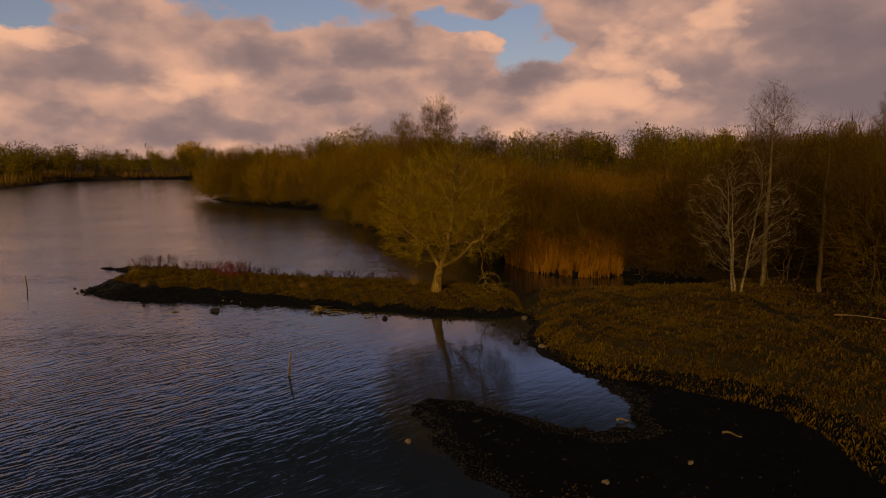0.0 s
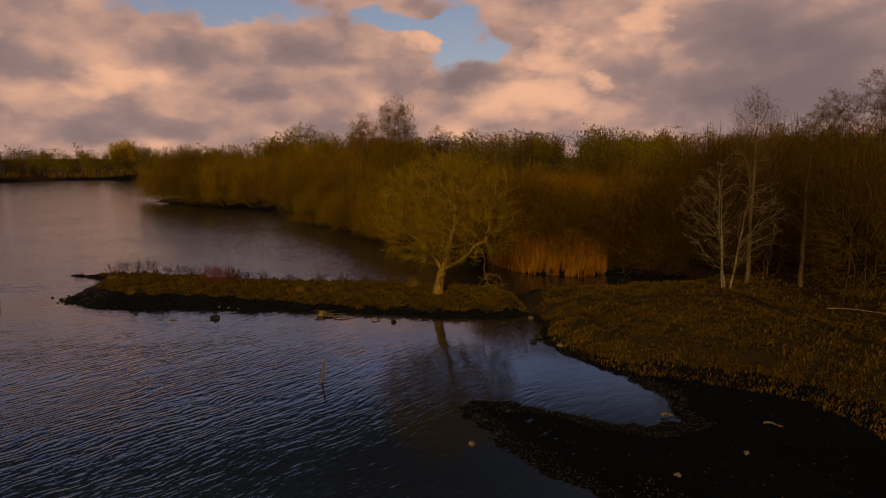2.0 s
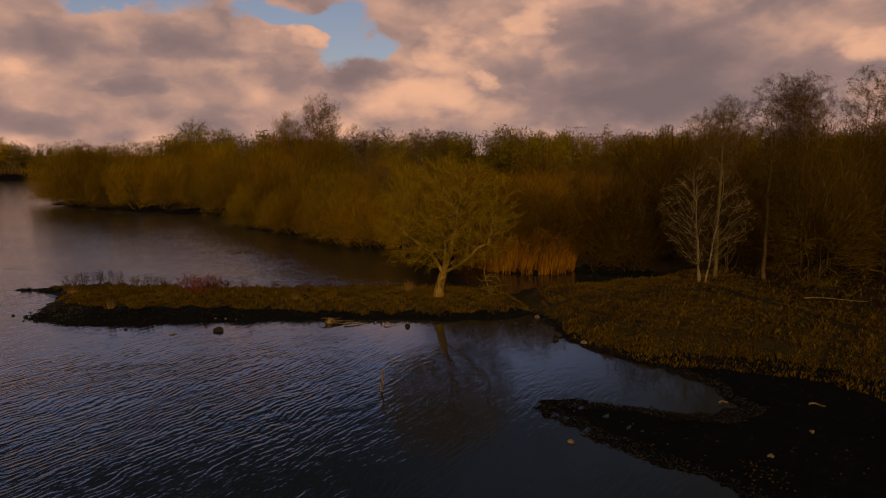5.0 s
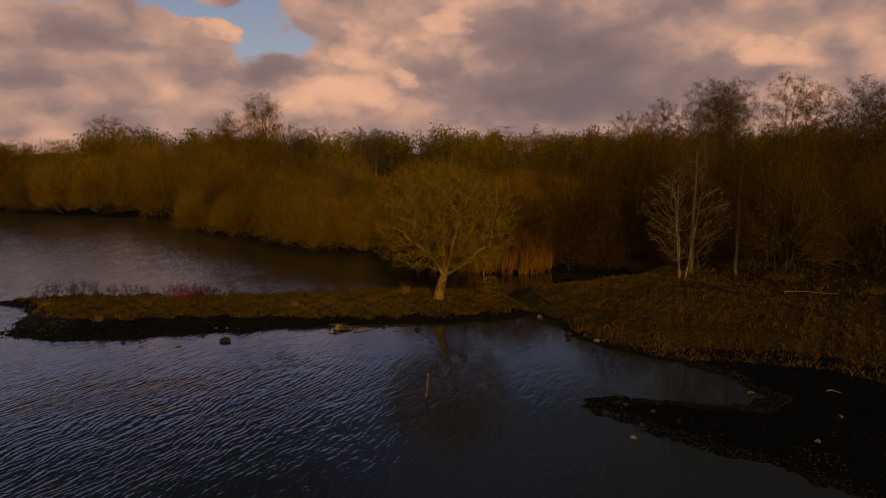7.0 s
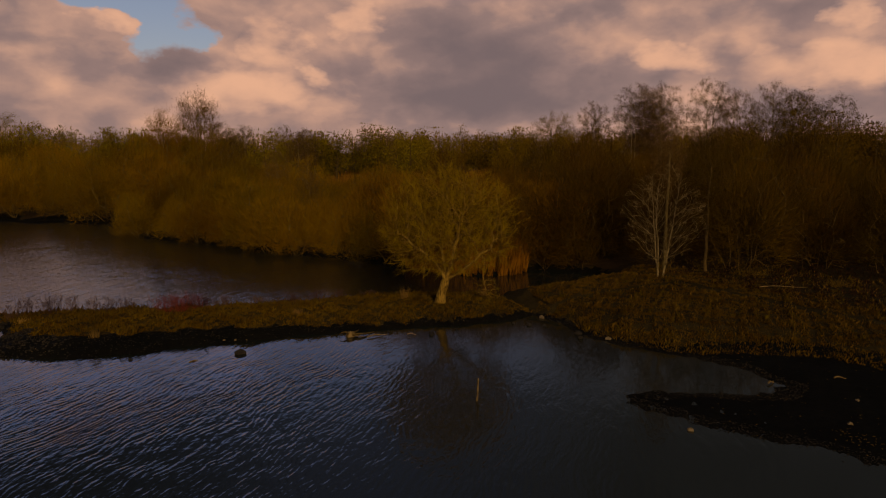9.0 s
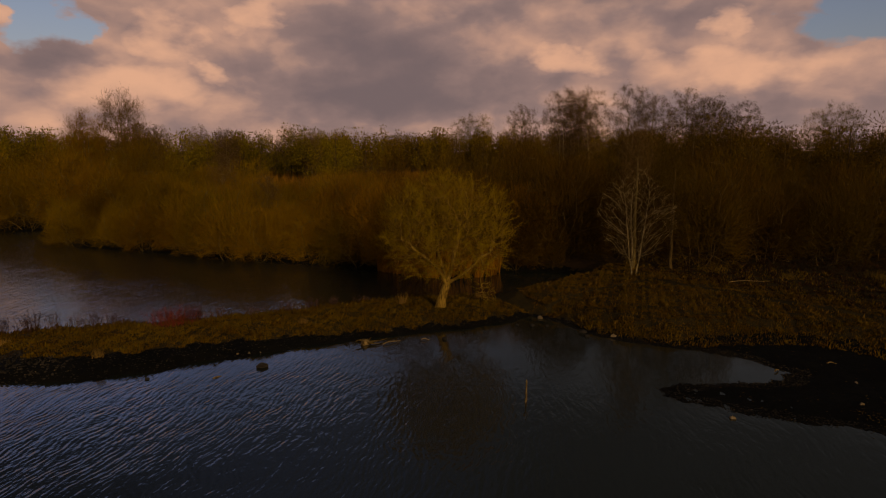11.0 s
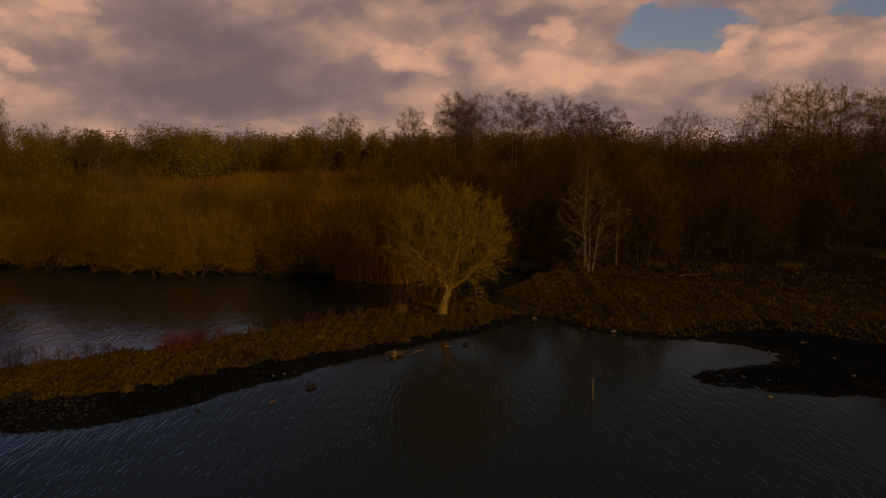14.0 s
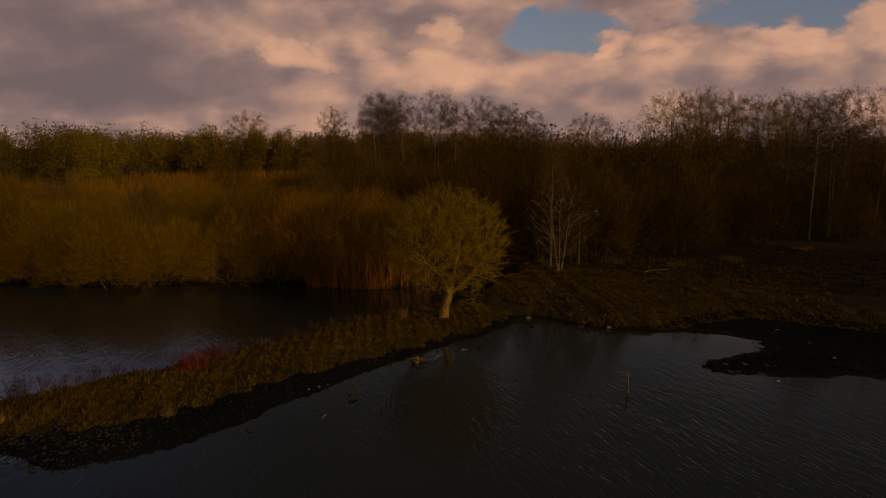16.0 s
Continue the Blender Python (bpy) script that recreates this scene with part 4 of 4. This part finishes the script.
def rock(x, y, size, material, label, seed):
    ob = mesh_object("rock", *lump(np.random.default_rng(seed), size), material, smooth=False)
    z = max(0.0, on_ground(x, y)[2]) - size * 0.15
    ob.matrix_basis = pose(x, y, z, 0, 0, seed * 47)
    return tagged(ob, label, "rock", "stones near the shore")


for k, (x, y, size) in enumerate([(-9.15, 25.55, 0.19), (-2.15, 24.2, 0.13), (-0.9, 24.4, 0.07), (-12.6, 26.7, 0.08), (2.0, 23.4, 0.12), (2.5, 23.0, 0.10), (1.6, 23.9, 0.08), (2.9, 21.4, 0.16), (2.55, 20.9, 0.12), (-3.4, 25.5, 0.06), (-17.0, 29.9, 0.10), (-17.6, 30.4, 0.07)]):
    rock(x, y, size, STONE, "dark wet stone standing out of the shallow water", k)
for k, (x, y, size) in enumerate([(3.25, 24.1, 0.14), (3.3, 20.2, 0.12), (-9.4, 27.2, 0.05), (-9.0, 27.1, 0.06), (-8.6, 27.05, 0.05), (-0.7, 13.2, 0.09), (3.1, 11.3, 0.08), (5.0, 12.1, 0.07)]):
    rock(x, y, size, PALE_STONE, "pale stone on the wet edge of the shore", 40 + k)


def cobbles(name, label, places, seed, sizes, material, rings=3, around=5):
    """Loose stones past counting along the edge."""
    r = np.random.default_rng(seed)
    shapes = [lump(r, 1.0, 0.6, rings, around) for _ in range(6)]
    out_v, out_f, at = [], [], 0
    xy = np.array(places)
    z = ground_height(xy[:, 0], xy[:, 1])
    for (x, y), h in zip(xy, z):
        v, f = shapes[int(r.integers(6))]
        sc, a = r.uniform(*sizes) * r.uniform(0.6, 1.0), r.uniform(0, 6.28)
        c, q = np.cos(a) * sc, np.sin(a) * sc
        out_v.append(np.stack([v[:, 0] * c - v[:, 1] * q + x, v[:, 0] * q + v[:, 1] * c + y, v[:, 2] * sc + max(h, -0.02) - 0.25 * sc], 1))
        out_f += [tuple(i + at for i in t) for t in f]
        at += len(v)
    return tagged(mesh_object(name, np.concatenate(out_v), out_f, material, smooth=False), label, "stones", kind="stuff")


def thinning(r, count, box, reach):
    """Places along the water's edge, fewer the farther out."""
    return scatter(r, count, box, lambda x, y: (lambda d: (d < 0.6) & (r.random(d.shape) < np.exp(np.minimum(d, 0) / reach)))(shore(x, y)), 10)


r = np.random.default_rng(31)
near_edge = lambda a, c: (lambda x, y: (shore(x, y) > a) & (shore(x, y) < c))
cobbles("cobbles", "dark wet stones along the edge of the spit", scatter(r, 4200, (-20, 24, 3.5, 37), lambda x, y: (shore(x, y) > -0.25) & (shore(x, y) < stony(x, y) + 0.25) & (y > 24)), 1, (0.014, 0.05), STONE, 2, 6)
cobbles("cobbles", "dark stones along the bay and the mud", scatter(r, 1100, (-1.5, 9, 6, 24.4), near_edge(-0.3, 0.6)), 2, (0.015, 0.05), STONE)
cobbles("cobbles", "dark rubble on the pointed tip of the spit", scatter(r, 900, (-19.5, 28.5, -14.5, 36.5), near_edge(-0.35, 1.6)), 3, (0.03, 0.085), STONE)
cobbles("clods", "dark clods and weed in the shallows by the mud", thinning(r, 4200, (-2.5, 8, 6, 24), 0.28), 5, (0.010, 0.036), STONE, 2, 5)
cobbles("water_weed", "dark bits of weed breaking the surface round the mud", thinning(r, 5200, (-1.6, 11.5, 5.6, 18), 0.5), 7, (0.010, 0.032), MUD, 2, 5)
cobbles("silt", "pale brown bits of silt and shell at the shallow end of the bay", thinning(r, 900, (1.8, 12.8, 5.6, 17.4), 0.4), 6, (0.006, 0.018), PALE_STONE, 2, 4)
cobbles("pebbles", "pale shells and pebbles scattered in the spit's grass", scatter(r, 900, (-17, 24.5, 3, 34), lambda x, y: near_edge(0.2, 2.4)(x, y) & (y > 24)), 4, (0.010, 0.03), PALE_STONE, 2, 5)


def stake(x, y, height, lean, label):
    """A weathered post standing in the lake."""
    k = 6
    z = np.linspace(-0.6, height, k)
    p = np.stack([lean[0] * z, lean[1] * z, z], 1) + np.random.default_rng(3).normal(0, 0.006, (k, 3))
    rad = np.linspace(0.034, 0.026, k)
    tip = tubes(p[-1:], p[-1:] + np.array([[lean[0] * 0.05, lean[1] * 0.05, 0.05]]), rad[-1:], np.array([0.010]), 7)
    ob = mesh_object("stake", *joined(tubes(p[:-1], p[1:], rad[:-1], rad[1:], 7), tip), DEAD_WOOD)
    ob.location = (x, y, 0)
    return tagged(ob, label, "stake")


stake(-4.34, 17.62, 0.60, (0.16, 0.10), "pale weathered wooden stake leaning in the water")
stake(-19.9, 30.4, 0.62, (-0.03, 0.0), "dark thin wooden stake in the open water")


def stump():
    """A broken root lying in the shallows with a few bare roots."""
    r = np.random.default_rng(8)
    body = lump(r, 0.20, 0.8, 6, 9)
    ob = tagged(new("tree_stump"), "pale broken tree stump with roots lying in the shallows", "stump")
    part("body", body, DEAD_WOOD, ob)
    for a, ln, up in ((0.2, 0.7, 0.05), (-0.5, 1.0, 0.0), (2.4, 0.4, 0.12), (3.6, 0.4, 0.08), (-1.3, 0.6, 0.0)):
        k = 6
        f = np.linspace(0, 1, k)
        p = np.stack([np.cos(a + 0.5 * f) * f * ln, np.sin(a + 0.5 * f) * f * ln, 0.14 + up * np.sin(f * 2.2) - 0.06 * f], 1)
        part("root", tubes(p[:-1], p[1:], 0.05 * (1 - 0.8 * f[:-1]), 0.05 * (1 - 0.8 * f[1:]), 6), DARK_BARK, ob)
    ob.location = (-4.98, 25.6, -0.03)


stump()


def driftwood(name, x, y, length, turn, radius, label, material=DEAD_WOOD, z=0.03):
    r = np.random.default_rng(int(abs(x * 13 + y * 7)))
    k = 8
    f = np.linspace(0, 1, k)
    p = np.stack([f * length, 0.06 * length * np.sin(f * 4 + 1), z + radius * 0.6 + 0.03 * np.sin(f * 5)], 1)
    main = tubes(p[:-1], p[1:], radius * (1 - 0.6 * f[:-1]), radius * (1 - 0.6 * f[1:]), 7)
    side = [tubes(p[i:i + 1], p[i:i + 1] + r.normal(0, 0.14 * length, (1, 3)) * np.array([1, 1, 0.3]) + np.array([[0, 0, 0.04]]), np.array([radius * 0.45]), np.array([radius * 0.12]), 5) for i in (3, 5)]
    ob = mesh_object(name, *joined(main, *side), material)
    g = on_ground(x, y)[2]
    ob.matrix_basis = pose(x, y, max(0.0, g), 0, 0, turn)
    return tagged(ob, label, "log")


driftwood("fallen_branch", -4.5, 25.0, 0.9, 12, 0.03, "thin dark branch lying in the shallow water")
driftwood("fallen_branch", -3.0, 24.6, 0.35, -10, 0.03, "short dark branch in the shallow water")
driftwood("fallen_log", 12.9, 20.4, 2.2, -22, 0.024, "pale fallen log in the rough grass", z=0.22)
driftwood("fallen_log", 6.2, 13.4, 0.4, -20, 0.03, "small pale log on the dark mud")
driftwood("fallen_log", 4.1, 14.2, 0.3, 10, 0.035, "small pale log on the dark mud")
driftwood("fallen_branch", -10.9, 25.4, 0.5, 20, 0.03, "pale branch just under the calm water", z=-0.03)


def hanging_limb():
    """A broken limb that hangs from the willow to the ground."""
    r = np.random.default_rng(14)
    line = np.array([(1.35, 26.1, 2.72), (1.62, 26.2, 2.45), (1.78, 26.35, 2.0), (1.74, 26.45, 1.6), (1.85, 26.5, 1.2), (1.95, 26.5, 0.95)])
    rad = np.linspace(0.028, 0.014, 6)
    main = tubes(line[:-1], line[1:], rad[:-1], rad[1:], 6)
    goals = in_dome(r, 130, (2.1, 26.5, 0.95), (0.7, 0.6, 0.6))
    pts, par = grow(r, goals, [[line[-1]], [line[-2]]], 0.12, 1.2, 0.12, 14, -0.05, 0.25)
    par[1] = -1
    rd, _ = thick(par, 0.006, 2.2)
    stout, thin = branch_meshes(pts, par, np.minimum(rd, 0.025), 0.02)
    fine_t = twigs(r, pts, par, rd, 0.03, 420, 0.26, 0.005, -0.1, None, 0.8)
    ob = tagged(new("broken_limb"), "broken willow limb hanging down into the grass", "branch")
    part("limb", joined(main, stout, thin), HERO_BARK, ob)
    part("spray", fine_t, HERO_TWIG, ob)


hanging_limb()


def tuft(name, label, category, x, y, height, width, count, material, seed, thickness=0.008, lean=0.35, heads=None):
    """One clump of stalks growing from a point."""
    r = np.random.default_rng(seed)
    p = np.column_stack([r.normal(0, width * 0.4, count), r.normal(0, width * 0.4, count), np.full(count, -0.03)])
    d = np.column_stack([p[:, 0] / width * lean * 1.2 + r.normal(0, lean * 0.6, count), p[:, 1] / width * lean * 1.2 + r.normal(0, lean * 0.6, count), np.ones(count)])
    d /= np.linalg.norm(d, axis=1, keepdims=True)
    ln = height * r.uniform(0.45, 1.05, count)
    pieces = [spikes(p, d, ln, np.full(count, thickness))]
    if heads:
        side = p.repeat(6, 0) + d.repeat(6, 0) * (ln.repeat(6) * r.uniform(0.6, 0.98, count * 6))[:, None]
        sd = r.normal(0, 1, (count * 6, 3)) + np.array([0, 0, 0.8])
        sd /= np.linalg.norm(sd, axis=1, keepdims=True)
        pieces.append(spikes(side, sd, np.full(count * 6, heads), np.full(count * 6, 0.006)))
    ob = tagged(mesh_object(name, *joined(*pieces), material), label, category)
    ob.location = on_ground(x, y)
    return ob


r = np.random.default_rng(50)
for k in range(3):
    tuft("red_shrub", "low shrub of red bare stems at the back of the spit", "shrub", -10.9 + 0.6 * k, 31.5 - 0.12 * k, 0.85 - 0.1 * (k == 2), 0.5, 75, RED_TWIG, 60 + k, 0.006, 0.4, 0.16)
for k, (x, y, h) in enumerate([(-16.4, 34.2, 0.95), (-15.9, 34.4, 0.8), (-15.2, 34.0, 1.0), (-14.9, 34.3, 0.85), (-14.3, 33.9, 0.75), (-13.5, 33.8, 0.7), (-12.9, 33.6, 0.75), (-12.2, 33.3, 0.6), (-9.3, 32.1, 0.5), (-8.4, 31.8, 0.55), (-7.0, 31.5, 0.45), (-5.6, 31.2, 0.45), (-4.4, 31.1, 0.6), (-3.4, 30.9, 0.5), (-2.0, 30.7, 0.5)]):
    tuft("dry_weed", "dead grey-brown weed with dry seed heads", "weed", x, y, h, 0.32, 34, WEED, 70 + k, 0.007, 0.25, 0.14)
for k, (x, y, h) in enumerate([(-1.15, 28.6, 0.75), (-13.6, 29.0, 0.5), (-16.0, 33.2, 0.45), (-6.2, 28.4, 0.35), (2.4, 27.4, 0.45)]):
    tuft("straw_tuft", "upright tuft of pale straw-coloured grass", "grass tuft", x, y, h, 0.22, 90, STRAW, 90 + k, 0.006, 0.22)
for k, (x, y, h, w_) in enumerate([(21.0, 16.5, 0.6, 1.0), (28.7, 12.2, 0.6, 1.0), (17.4, 19.6, 0.5, 0.7), (16.5, 23.4, 0.5, 0.8)]):
    tuft("grass_tussock", "pale tussock of dead grass before the dark wood", "grass tuft", x, y, h, w_, 220, DRY, 110 + k, 0.010, 0.6)

# dead leaves lying on the mud
r = np.random.default_rng(71)
xy = np.array(scatter(r, 260, (-1, 5, 9, 20), lambda x, y: (shore(x, y) > 0.1) & (signed(EAST, x, y) < 0.2)) + [(2.4 + r.normal(0, 0.28), 10.7 + r.normal(0, 0.32)) for _ in range(60)])
k = len(xy)
a, sz = r.uniform(0, 6.28, k), r.uniform(0.012, 0.045, k)
up = ground_height(xy[:, 0], xy[:, 1])
across = np.stack([np.cos(a), np.sin(a)], 1) * sz[:, None]
other = np.stack([-np.sin(a), np.cos(a)], 1) * (sz * 0.55)[:, None]
corners = np.stack([np.column_stack([xy - across, up + 0.015]), np.column_stack([xy - other, up + 0.03]), np.column_stack([xy + across, up + 0.018]), np.column_stack([xy + other, up + 0.035])], 1).reshape(-1, 3)
fallen = mesh_object("fallen_leaves", corners, np.arange(4 * k).reshape(-1, 4).tolist(), STRAW)
tagged(fallen, "pale dead leaves scattered on the dark mud", "leaves", kind="stuff")
